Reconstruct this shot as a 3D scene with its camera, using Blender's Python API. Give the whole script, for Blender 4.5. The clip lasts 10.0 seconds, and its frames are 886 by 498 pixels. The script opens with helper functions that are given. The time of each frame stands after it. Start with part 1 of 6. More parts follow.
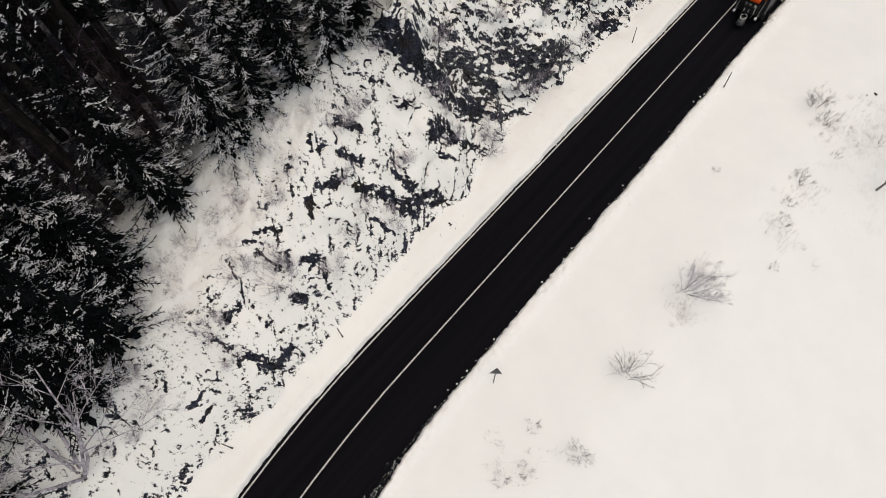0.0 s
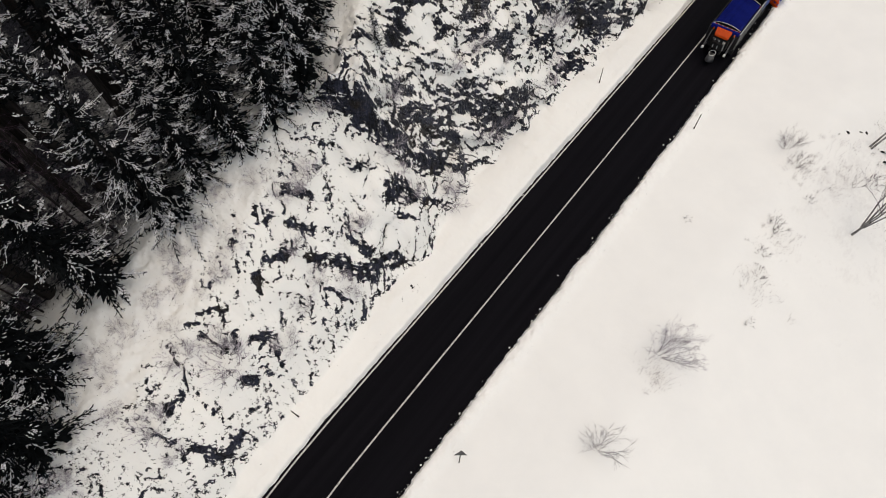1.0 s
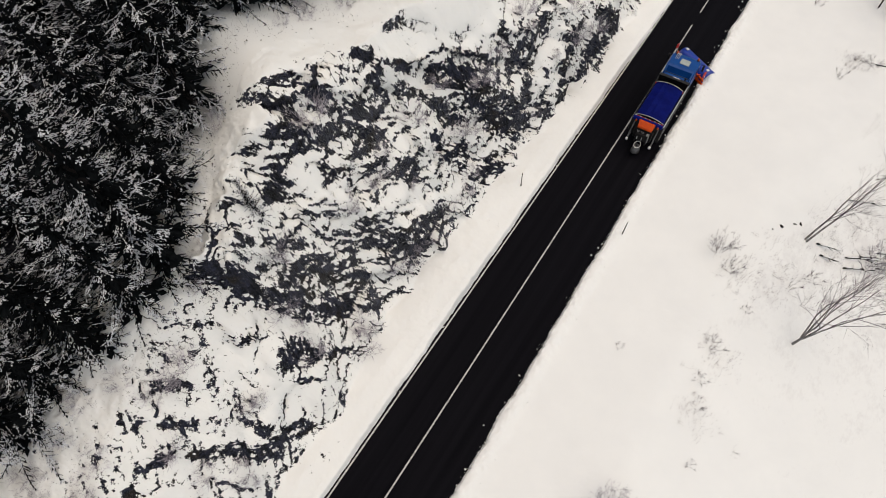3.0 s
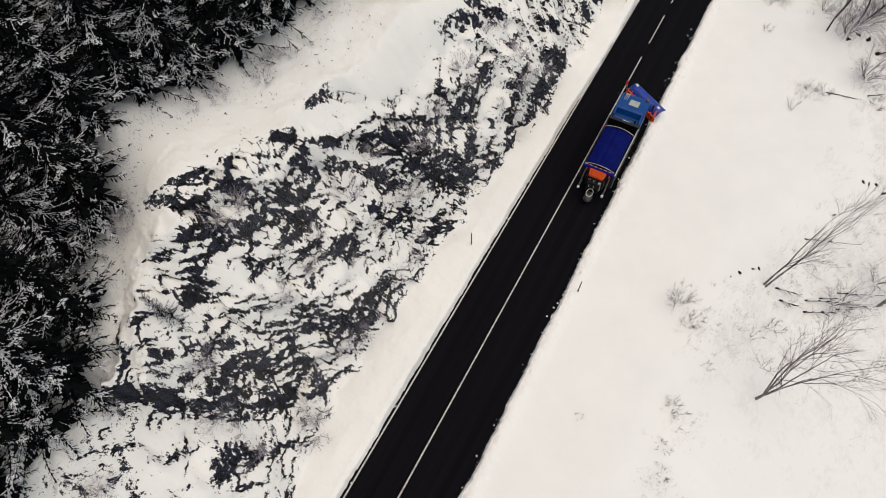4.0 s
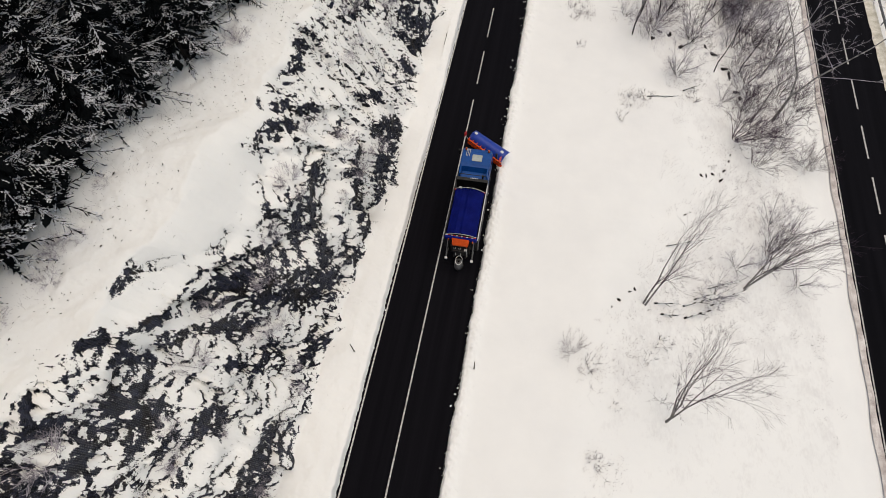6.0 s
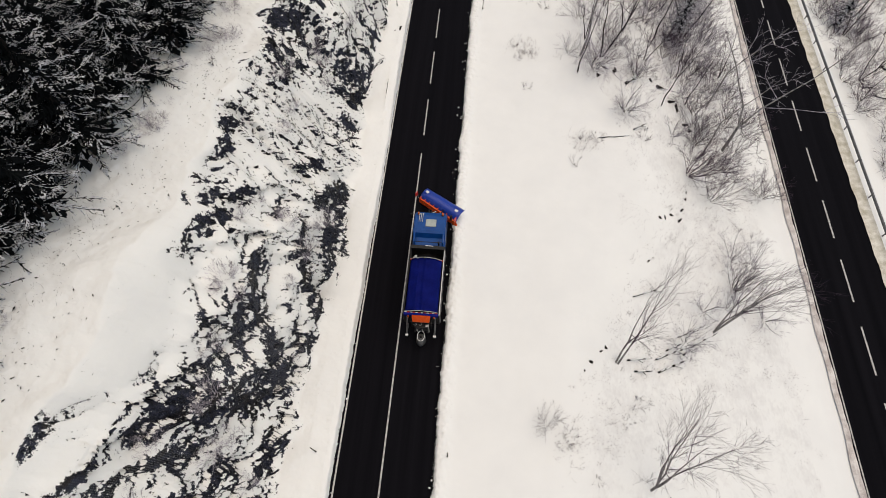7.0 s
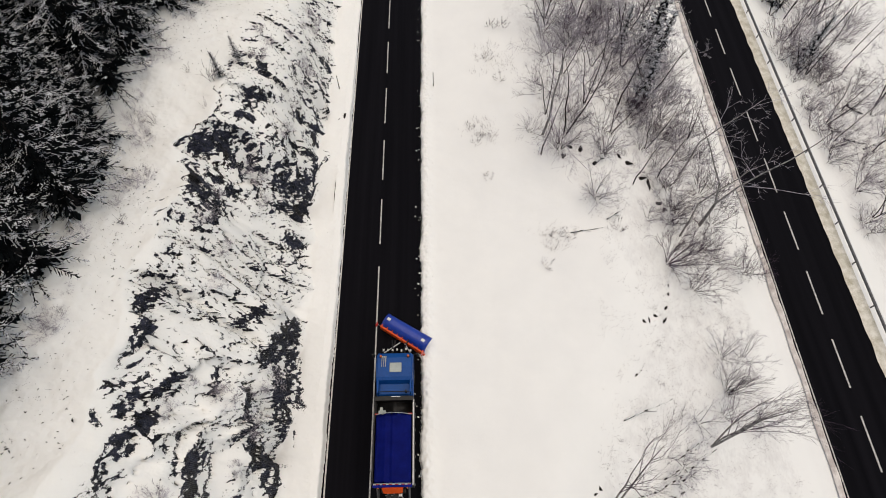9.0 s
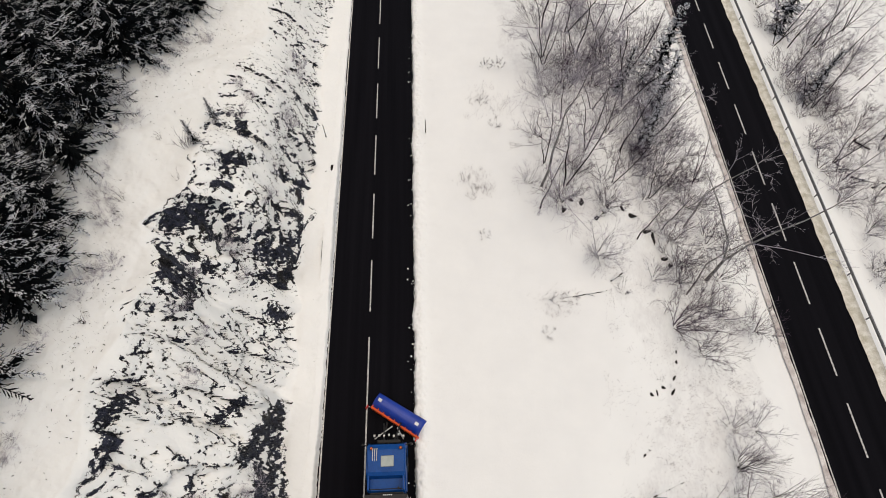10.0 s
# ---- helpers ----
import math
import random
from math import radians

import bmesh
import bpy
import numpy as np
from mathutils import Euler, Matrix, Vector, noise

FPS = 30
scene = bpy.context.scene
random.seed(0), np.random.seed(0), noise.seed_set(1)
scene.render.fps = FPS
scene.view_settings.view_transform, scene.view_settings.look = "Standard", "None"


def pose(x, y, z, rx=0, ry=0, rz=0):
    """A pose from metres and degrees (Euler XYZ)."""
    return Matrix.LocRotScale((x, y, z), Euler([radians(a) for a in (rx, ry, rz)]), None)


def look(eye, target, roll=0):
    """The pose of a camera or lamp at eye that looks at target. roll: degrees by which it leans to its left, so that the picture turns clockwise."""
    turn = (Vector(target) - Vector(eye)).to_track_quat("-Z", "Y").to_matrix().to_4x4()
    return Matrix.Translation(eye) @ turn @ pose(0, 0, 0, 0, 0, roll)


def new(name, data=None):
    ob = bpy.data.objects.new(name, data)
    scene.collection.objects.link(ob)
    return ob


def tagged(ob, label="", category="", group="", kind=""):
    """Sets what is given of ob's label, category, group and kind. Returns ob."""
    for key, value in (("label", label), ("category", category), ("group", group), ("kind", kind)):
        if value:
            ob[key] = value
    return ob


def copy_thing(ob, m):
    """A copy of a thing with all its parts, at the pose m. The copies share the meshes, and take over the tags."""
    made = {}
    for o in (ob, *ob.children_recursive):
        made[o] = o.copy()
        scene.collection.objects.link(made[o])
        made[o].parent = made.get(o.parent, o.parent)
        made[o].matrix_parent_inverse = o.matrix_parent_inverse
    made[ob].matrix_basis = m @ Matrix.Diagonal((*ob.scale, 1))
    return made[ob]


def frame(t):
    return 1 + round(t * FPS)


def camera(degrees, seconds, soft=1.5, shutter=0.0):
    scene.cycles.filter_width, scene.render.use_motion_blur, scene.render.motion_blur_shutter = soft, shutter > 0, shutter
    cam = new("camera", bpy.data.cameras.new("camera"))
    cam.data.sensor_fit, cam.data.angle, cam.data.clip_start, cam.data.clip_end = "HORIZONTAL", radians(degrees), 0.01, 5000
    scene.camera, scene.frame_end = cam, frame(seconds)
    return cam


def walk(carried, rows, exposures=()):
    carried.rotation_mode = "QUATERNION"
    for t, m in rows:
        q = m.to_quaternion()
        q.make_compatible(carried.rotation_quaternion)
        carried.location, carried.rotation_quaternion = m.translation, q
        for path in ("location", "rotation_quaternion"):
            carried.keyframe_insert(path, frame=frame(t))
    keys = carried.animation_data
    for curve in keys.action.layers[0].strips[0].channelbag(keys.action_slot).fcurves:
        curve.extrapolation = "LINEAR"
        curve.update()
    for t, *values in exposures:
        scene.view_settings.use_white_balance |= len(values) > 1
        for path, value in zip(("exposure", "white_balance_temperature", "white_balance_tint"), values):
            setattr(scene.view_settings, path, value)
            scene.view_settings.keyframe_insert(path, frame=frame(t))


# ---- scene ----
cam = camera(78.9, 10.0, 0.35)
PATH = [
    (0, (9.234, -61.657, 32.172), (8.529, -60.991, 30.422), -6.4),
    (0.5, (8.446, -59.531, 32.292), (7.761, -58.846, 30.542), -6.0),
    (1, (7.776, -57.238, 32.38), (7.099, -56.536, 30.634), -5.8),
    (1.5, (7.035, -54.878, 32.604), (6.366, -54.163, 30.86), -5.6),
    (2, (6.562, -52.513, 32.984), (5.892, -51.786, 31.245), -6.1),
    (2.5, (6.028, -49.928, 33.292), (5.388, -49.176, 31.553), -6.3),
    (3.8, (4.742, -42.369, 34.379), (4.185, -41.603, 32.617), -5.4),
    (4, (4.676, -41.394, 34.397), (4.134, -40.61, 32.639), -5.6),
    (4.5, (4.583, -39.409, 34.662), (4.103, -38.589, 32.902), -5.6),
    (5, (4.871, -38.041, 34.888), (4.471, -37.18, 33.128), -5.2),
    (5.5, (5.014, -36.651, 35.113), (4.692, -35.758, 33.353), -4.7),
    (5.7, (5.069, -35.776, 35.32), (4.778, -34.878, 33.557), -4.7),
    (6.8, (4.332, -30.247, 35.408), (4.221, -29.298, 33.65), -1.6),
    (7, (4.329, -29.209, 35.42), (4.236, -28.257, 33.664), -1.1),
    (7.5, (4.232, -26.54, 35.504), (4.167, -25.583, 33.748), -0.8),
    (8, (4.197, -23.856, 35.778), (4.162, -22.904, 34.019), -0.6),
    (8.5, (4.251, -21.632, 35.894), (4.245, -20.677, 34.137), -0.3),
    (9, (4.39, -19.054, 36.093), (4.408, -18.109, 34.33), -0.0),
    (9.5, (4.442, -16.509, 36.249), (4.478, -15.574, 34.481), 0.5),
    (10, (4.516, -13.494, 36.231), (4.556, -12.557, 34.464), 0.7),
]
EXPOSURES = [(0, 0.19, 7350, 9), (10, 0.19, 7350, 9)]
walk(cam, [(t, look(eye, target, roll)) for t, eye, target, roll in PATH], EXPOSURES)

SUN, SKY, STEP, NET_PITCH = 1.95, 0.080, 0.062, 66.0

# ---- light ----
world = bpy.data.worlds.new("world")
scene.world = world
world.use_nodes = True
wn = world.node_tree.nodes
sky = wn.new("ShaderNodeTexSky")
sky.sky_type, sky.sun_disc = "NISHITA", False
sky.sun_elevation, sky.sun_rotation = radians(80), radians(75)
sky.air_density, sky.dust_density, sky.ozone_density = 1.3, 0.6, 3.0
wn["Background"].inputs["Strength"].default_value = SKY
world.node_tree.links.new(sky.outputs[0], wn["Background"].inputs["Color"])
sun = new("sun", bpy.data.lights.new("sun", "SUN"))
sun.data.energy, sun.data.angle, sun.data.color = SUN, radians(84), (1.0, 0.90, 0.755)
sun.matrix_world = look((22, 5, 100), (0, 0, 0))


# ---- materials ----
def material(name, base, rough=0.6, metal=0.0, spec=0.5):
    m = bpy.data.materials.new(name)
    m.use_nodes = True
    b = m.node_tree.nodes["Principled BSDF"]
    b.inputs["Base Color"].default_value = (*base, 1)
    b.inputs["Roughness"].default_value = rough
    b.inputs["Metallic"].default_value = metal
    b.inputs["Specular IOR Level"].default_value = spec
    return m


def add(m, kind, **values):
    n = m.node_tree.nodes.new(kind)
    for k, v in values.items():
        n.inputs[k.replace("_", " ")].default_value = v
    return n


def link(m, a, b):
    m.node_tree.links.new(a, b)


def coords(m, scale=(1, 1, 1)):
    c = add(m, "ShaderNodeTexCoord")
    mp = add(m, "ShaderNodeMapping", Scale=scale)
    link(m, c.outputs["Object"], mp.inputs[0])
    return mp.outputs[0]


def noise_node(m, vec, scale, detail=4.0, rough=0.6):
    n = add(m, "ShaderNodeTexNoise", Scale=scale, Detail=detail, Roughness=rough)
    link(m, vec, n.inputs["Vector"])
    return n.outputs[0]


def ramp(m, fac, a, b, lo=0.35, hi=0.65):
    r = add(m, "ShaderNodeValToRGB")
    e = r.color_ramp.elements
    e[0].position, e[0].color = lo, (*a, 1)
    e[1].position, e[1].color = hi, (*b, 1)
    link(m, fac, r.inputs[0])
    return r.outputs[0]


def math_node(m, op, a, b, clamp=False):
    n = add(m, "ShaderNodeMath")
    n.operation, n.use_clamp = op, clamp
    for i, v in enumerate((a, b)):
        if isinstance(v, (int, float)):
            n.inputs[i].default_value = v
        else:
            link(m, v, n.inputs[i])
    return n.outputs[0]


def mix_colour(m, fac, a, b):
    n = add(m, "ShaderNodeMix")
    n.data_type = "RGBA"
    link(m, fac, n.inputs[0])
    for i, v in ((6, a), (7, b)):
        if isinstance(v, tuple):
            n.inputs[i].default_value = (*v, 1)
        else:
            link(m, v, n.inputs[i])
    return n.outputs[2]


def bump(m, height, strength=0.5, distance=0.05):
    n = add(m, "ShaderNodeBump", Strength=strength, Distance=distance)
    link(m, height, n.inputs["Height"])
    b = m.node_tree.nodes["Principled BSDF"]
    link(m, n.outputs[0], b.inputs["Normal"])


def varied(name, a, b, scale=3.0, rough=0.6, metal=0.0, spec=0.4, bumps=0.3, dist=0.01, stretch=(1, 1, 1)):
    """A surface whose colour wanders between two tones at two scales."""
    m = material(name, a, rough, metal, spec)
    v = coords(m, stretch)
    n1, n2 = noise_node(m, v, scale), noise_node(m, v, scale * 9, 3.0)
    f = math_node(m, "ADD", math_node(m, "MULTIPLY", n1, 0.65), math_node(m, "MULTIPLY", n2, 0.35))
    link(m, ramp(m, f, a, b), m.node_tree.nodes["Principled BSDF"].inputs["Base Color"])
    bump(m, n2, bumps, dist)
    return m


SNOW_A, SNOW_B = (0.85, 0.85, 0.85), (0.90, 0.898, 0.892)


def make_snow_ground():
    """Smooth lying snow, faintly uneven, wind-pressed in long shallow patches."""
    m = material("snow_ground", SNOW_B, 0.75, 0, 0.12)
    v = coords(m)
    snow = ramp(m, noise_node(m, v, 0.35, 6.0), SNOW_A, SNOW_B, 0.2, 0.7)
    grassy = add(m, "ShaderNodeAttribute")
    grassy.attribute_name = "grassy"
    blades = coords(m, (1.0, 0.55, 1.0))
    n = math_node(m, "ADD", math_node(m, "MULTIPLY", noise_node(m, v, 0.7, 5.0, 0.65), 0.55), math_node(m, "MULTIPLY", noise_node(m, blades, 4.5, 6.0, 0.75), 0.45))
    thin = add(m, "ShaderNodeMapRange")
    link(m, math_node(m, "MULTIPLY", n, grassy.outputs["Fac"]), thin.inputs[0])
    thin.inputs[1].default_value, thin.inputs[2].default_value, thin.inputs[4].default_value = 0.44, 0.70, 0.38
    link(m, mix_colour(m, thin.outputs[0], snow, (0.42, 0.39, 0.41)), m.node_tree.nodes["Principled BSDF"].inputs["Base Color"])
    bump(m, math_node(m, "ADD", noise_node(m, v, 1.6, 6.0), math_node(m, "MULTIPLY", noise_node(m, v, 9.0, 5.0, 0.7), 0.35)), 0.16, 0.14)
    return m


def make_rock():
    """Dark wet rock under ragged snow; where netting hangs, snow is caught in its meshes."""
    m = material("snow_on_rock", SNOW_B, 0.75, 0, 0.12)
    bsdf = m.node_tree.nodes["Principled BSDF"]
    v = coords(m)
    lie, net = add(m, "ShaderNodeAttribute"), add(m, "ShaderNodeAttribute")
    lie.attribute_name, net.attribute_name = "lie", "net"
    crumbs = math_node(m, "MULTIPLY", math_node(m, "SUBTRACT", noise_node(m, v, 5.0, 6.0, 0.74), 0.5), 2.4)
    specks = math_node(m, "MULTIPLY", math_node(m, "SUBTRACT", noise_node(m, v, 15.0, 2.0, 0.6), 0.5), 1.2)
    lying = math_node(m, "ADD", lie.outputs["Fac"], math_node(m, "ADD", crumbs, specks))
    mask = add(m, "ShaderNodeMapRange")
    link(m, lying, mask.inputs[0])
    mask.inputs[1].default_value, mask.inputs[2].default_value = -0.03, 0.04
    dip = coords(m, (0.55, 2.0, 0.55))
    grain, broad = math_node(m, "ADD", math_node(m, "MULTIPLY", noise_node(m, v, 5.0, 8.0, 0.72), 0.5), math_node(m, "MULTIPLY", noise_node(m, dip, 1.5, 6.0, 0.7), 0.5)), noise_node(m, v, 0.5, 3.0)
    # the grain behind the bump also sets the tone: near black in hollows
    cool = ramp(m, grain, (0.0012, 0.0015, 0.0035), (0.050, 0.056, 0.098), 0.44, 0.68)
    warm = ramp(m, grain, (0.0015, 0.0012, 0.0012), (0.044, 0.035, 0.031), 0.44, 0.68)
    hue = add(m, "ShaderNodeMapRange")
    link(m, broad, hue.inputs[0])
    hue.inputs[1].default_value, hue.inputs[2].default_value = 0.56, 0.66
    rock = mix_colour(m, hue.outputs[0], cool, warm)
    # six-sided meshes: three sets of waves at sixty degrees to one another
    waves = None
    for turn in (0, 60, 120):
        c, s = math.cos(radians(turn)), math.sin(radians(turn))
        dot = add(m, "ShaderNodeVectorMath")
        dot.operation = "DOT_PRODUCT"
        link(m, v, dot.inputs[0])
        dot.inputs[1].default_value = (-0.35 * s * NET_PITCH, c * NET_PITCH, s * NET_PITCH)
        wave = math_node(m, "COSINE", dot.outputs["Value"], 0.0)
        waves = wave if waves is None else math_node(m, "ADD", waves, wave)
    caught = add(m, "ShaderNodeMapRange")
    link(m, math_node(m, "ADD", waves, math_node(m, "MULTIPLY", math_node(m, "SUBTRACT", noise_node(m, v, 3.0, 4.0, 0.7), 0.5), 3.6)), caught.inputs[0])
    caught.inputs[1].default_value, caught.inputs[2].default_value = 0.7, 1.9
    dots = math_node(m, "MULTIPLY", math_node(m, "MULTIPLY", caught.outputs[0], net.outputs["Fac"], True), 0.30)
    dust = add(m, "ShaderNodeMapRange")
    link(m, noise_node(m, v, 24.0, 3.0, 0.7), dust.inputs[0])
    dust.inputs[1].default_value, dust.inputs[2].default_value, dust.inputs[4].default_value = 0.56, 0.72, 0.30
    rock = mix_colour(m, math_node(m, "MAXIMUM", dots, dust.outputs[0]), rock, (0.55, 0.56, 0.60))
    snow = ramp(m, noise_node(m, v, 0.35, 6.0), SNOW_A, SNOW_B, 0.2, 0.7)
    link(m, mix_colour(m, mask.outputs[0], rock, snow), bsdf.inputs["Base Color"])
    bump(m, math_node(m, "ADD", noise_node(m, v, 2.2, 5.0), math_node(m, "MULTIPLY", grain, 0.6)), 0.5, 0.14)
    return m


def make_shaded_floor():
    """Snow with the trees' shade painted into its colour as mottled blue-black patches."""
    m = material("shaded_floor", SNOW_B, 0.85, 0, 0.2)
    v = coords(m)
    # the litter attribute says how strongly the shade is painted in
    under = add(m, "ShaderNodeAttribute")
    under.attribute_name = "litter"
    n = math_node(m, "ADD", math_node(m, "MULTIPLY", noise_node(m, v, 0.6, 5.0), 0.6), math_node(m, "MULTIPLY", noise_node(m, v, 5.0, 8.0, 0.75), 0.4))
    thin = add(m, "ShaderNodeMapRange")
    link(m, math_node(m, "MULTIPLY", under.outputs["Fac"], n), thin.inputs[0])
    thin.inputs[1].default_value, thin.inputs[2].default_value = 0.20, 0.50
    # the blue-black tone that stands for deep shade on the snow
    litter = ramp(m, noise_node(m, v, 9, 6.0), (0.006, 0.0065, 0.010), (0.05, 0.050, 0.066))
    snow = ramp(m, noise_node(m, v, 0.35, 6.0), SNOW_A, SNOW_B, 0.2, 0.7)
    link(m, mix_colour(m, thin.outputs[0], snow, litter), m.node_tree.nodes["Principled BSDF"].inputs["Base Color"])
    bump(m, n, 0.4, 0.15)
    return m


M_SHADED_FLOOR = make_shaded_floor()
M_SNOW = make_snow_ground()
M_ROCK = make_rock()
M_CLOD = varied("snow_clod", SNOW_A, SNOW_B, 4, 0.8, 0, 0.2, 0.3, 0.03)


def make_asphalt():
    m = material("wet_asphalt", (0.006, 0.006, 0.008), 0.7, 0, 0.04)
    bsdf = m.node_tree.nodes["Principled BSDF"]
    v = coords(m)
    track = coords(m, (1.6, 0.03, 1))
    n = math_node(m, "ADD", math_node(m, "MULTIPLY", noise_node(m, v, 14, 6.0, 0.8), 0.4), math_node(m, "MULTIPLY", noise_node(m, track, 1.0, 3.0), 0.6))
    link(m, ramp(m, n, (0.0020, 0.0020, 0.0034), (0.0064, 0.0061, 0.0086)), bsdf.inputs["Base Color"])
    bump(m, noise_node(m, v, 90, 2.0), 0.25, 0.01)
    return m


def make_paint_line():
    m = material("road_marking", (0.5, 0.5, 0.5), 0.6, 0, 0.3)
    v = coords(m)
    link(m, ramp(m, noise_node(m, v, 7, 6.0, 0.75), (0.06, 0.06, 0.065), (0.55, 0.54, 0.53), 0.3, 0.55), m.node_tree.nodes["Principled BSDF"].inputs["Base Color"])
    return m


M_ASPHALT, M_LINE = make_asphalt(), make_paint_line()
M_VERGE = varied("grassy_verge", (0.46, 0.42, 0.33), (0.82, 0.79, 0.73), 1.6, 0.9, 0, 0.1, 0.6, 0.05)
M_SLUSH = varied("brown_slush", (0.36, 0.30, 0.29), (0.80, 0.76, 0.74), 1.3, 0.9, 0, 0.1, 0.5, 0.05)
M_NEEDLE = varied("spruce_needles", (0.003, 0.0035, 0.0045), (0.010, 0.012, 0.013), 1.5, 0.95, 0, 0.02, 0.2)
# the blue tint puts the forest's cool shade into this snow's colour
M_TWIGSNOW = varied("snow_on_needles", (0.36, 0.37, 0.42), (0.86, 0.87, 0.91), 1.6, 0.85, 0, 0.1, 0.3, 0.02)
M_BARK = varied("dark_bark", (0.006, 0.0055, 0.006), (0.032, 0.027, 0.026), 6, 0.9, 0, 0.1, 0.6, 0.02, (1, 1, 0.3))
M_TWIG = varied("bare_twigs", (0.016, 0.010, 0.016), (0.145, 0.100, 0.140), 2.2, 0.9, 0, 0.1, 0.2)
M_FROST = varied("frosted_twigs", (0.055, 0.042, 0.058), (0.76, 0.71, 0.79), 2.4, 0.9, 0, 0.1, 0.2)
M_BIRCH = varied("birch_bark", (0.006, 0.005, 0.006), (0.46, 0.44, 0.43), 2.6, 0.8, 0, 0.2, 0.4, 0.01, (1, 1, 1.6))
M_STEEL = varied("galvanised_steel", (0.12, 0.12, 0.13), (0.26, 0.26, 0.27), 4, 0.5, 0.5, 0.4, 0.2)
M_POST = varied("weathered_wood_pole", (0.03, 0.025, 0.025), (0.09, 0.075, 0.06), 8, 0.85, 0, 0.2, 0.4)
M_TARP = varied("blue_tarpaulin", (0.002, 0.008, 0.16), (0.004, 0.014, 0.24), 1.6, 0.6, 0, 0.1, 0.5, 0.03)
M_CAB = varied("blue_cab_paint", (0.001, 0.045, 0.20), (0.002, 0.07, 0.29), 1.3, 0.35, 0.0, 0.2, 0.05)
M_PLOW = varied("blue_plough_paint", (0.004, 0.03, 0.27), (0.008, 0.045, 0.36), 1.6, 0.35, 0, 0.5, 0.1)
M_ORANGE = varied("orange_paint", (0.60, 0.055, 0.004), (0.80, 0.10, 0.008), 4, 0.5, 0, 0.4, 0.1)
M_RED = varied("red_reflective", (0.45, 0.02, 0.015), (0.65, 0.04, 0.03), 6, 0.5)
M_WHITE = varied("white_reflective", (0.6, 0.6, 0.6), (0.8, 0.8, 0.8), 6, 0.5)
M_DARK = varied("black_steel", (0.006, 0.006, 0.007), (0.02, 0.019, 0.02), 4, 0.5, 0.3, 0.4, 0.2)
M_GREY = varied("grey_side_board", (0.05, 0.05, 0.055), (0.16, 0.16, 0.165), 2.5, 0.5, 0.3, 0.4, 0.2, 0.01, (1, 0.2, 1))
M_ALU = varied("bright_aluminium", (0.35, 0.35, 0.36), (0.6, 0.6, 0.6), 6, 0.4, 0.7, 0.5, 0.1)
M_RUBBER = varied("tyre_rubber", (0.008, 0.008, 0.008), (0.02, 0.02, 0.02), 6, 0.9)
M_HATCH = varied("pale_hatch", (0.30, 0.34, 0.33), (0.42, 0.45, 0.43), 3, 0.4)
M_GLASS = material("dark_glass", (0.01, 0.012, 0.015), 0.08, 0, 0.5)
M_LAMP = material("amber_lens", (0.5, 0.08, 0.01), 0.2, 0, 0.5)


# ---- mesh helpers ----
def mesh_object(name, verts, faces, mat, parent=None, smooth=False, label=""):
    me = bpy.data.meshes.new(name)
    me.from_pydata(verts, [], faces)
    me.materials.append(mat)
    if smooth:
        me.polygons.foreach_set("use_smooth", [True] * len(me.polygons))
    ob = new(name, me)
    ob.parent = parent
    if label:
        ob["label"] = label
    return ob


def part(name, bm, mat, parent=None, label="", smooth=False):
    me = bpy.data.meshes.new(name)
    bm.normal_update()
    bm.to_mesh(me)
    bm.free()
    me.materials.append(mat)
    if smooth:
        me.polygons.foreach_set("use_smooth", [True] * len(me.polygons))
    ob = new(name, me)
    ob.parent = parent
    if label:
        ob["label"] = label
    return ob


def box(bm, x0, x1, y0, y1, z0, z1, bevel=0.02):
    r = bmesh.ops.create_cube(bm, size=1, matrix=Matrix.Translation(((x0 + x1) / 2, (y0 + y1) / 2, (z0 + z1) / 2)) @ Matrix.Diagonal((x1 - x0, y1 - y0, z1 - z0, 1)))
    if bevel:
        edges = list({e for v in r["verts"] for e in v.link_edges})
        bmesh.ops.bevel(bm, geom=edges, offset=bevel, segments=2, affect="EDGES", profile=0.6)
    return bm


def rod(bm, a, b, r0, r1=None, sides=8):
    a, b = Vector(a), Vector(b)
    d = b - a
    m = Matrix.Translation((a + b) / 2) @ d.to_track_quat("Z", "Y").to_matrix().to_4x4()
    bmesh.ops.create_cone(bm, cap_ends=True, segments=sides, radius1=r0, radius2=r0 if r1 is None else r1, depth=d.length, matrix=m)
    return bm


def extrude_profile(bm, profile, x0, x1, closed=True):
    """A (y, z) outline swept along x."""
    a = [bm.verts.new((x0, y, z)) for y, z in profile]
    b = [bm.verts.new((x1, y, z)) for y, z in profile]
    n = len(profile)
    for i in range(n if closed else n - 1):
        j = (i + 1) % n
        bm.faces.new((a[i], a[j], b[j], b[i]))
    if closed:
        bm.faces.new(a[::-1])
        bm.faces.new(b)
    return bm


# ---- noise on arrays ----
def lattice(ix, iy, iz, seed):
    h = (ix * 374761393 + iy * 668265263 + iz * 2147483647 + seed * 974634777) & 0xFFFFFFFF
    h = ((h ^ (h >> 13)) * 1274126177) & 0xFFFFFFFF
    return ((h ^ (h >> 16)) & 0xFFFF) / 65535.0


def value_noise(x, y, z, seed=0):
    ix, iy, iz = (np.floor(v).astype(np.int64) for v in (x, y, z))
    fx, fy, fz = x - ix, y - iy, z - iz
    fx, fy, fz = (f * f * (3 - 2 * f) for f in (fx, fy, fz))
    out = 0
    for a in (0, 1):
        for b in (0, 1):
            for c in (0, 1):
                w = (fx if a else 1 - fx) * (fy if b else 1 - fy) * (fz if c else 1 - fz)
                out = out + w * lattice(ix + a, iy + b, iz + c, seed)
    return out


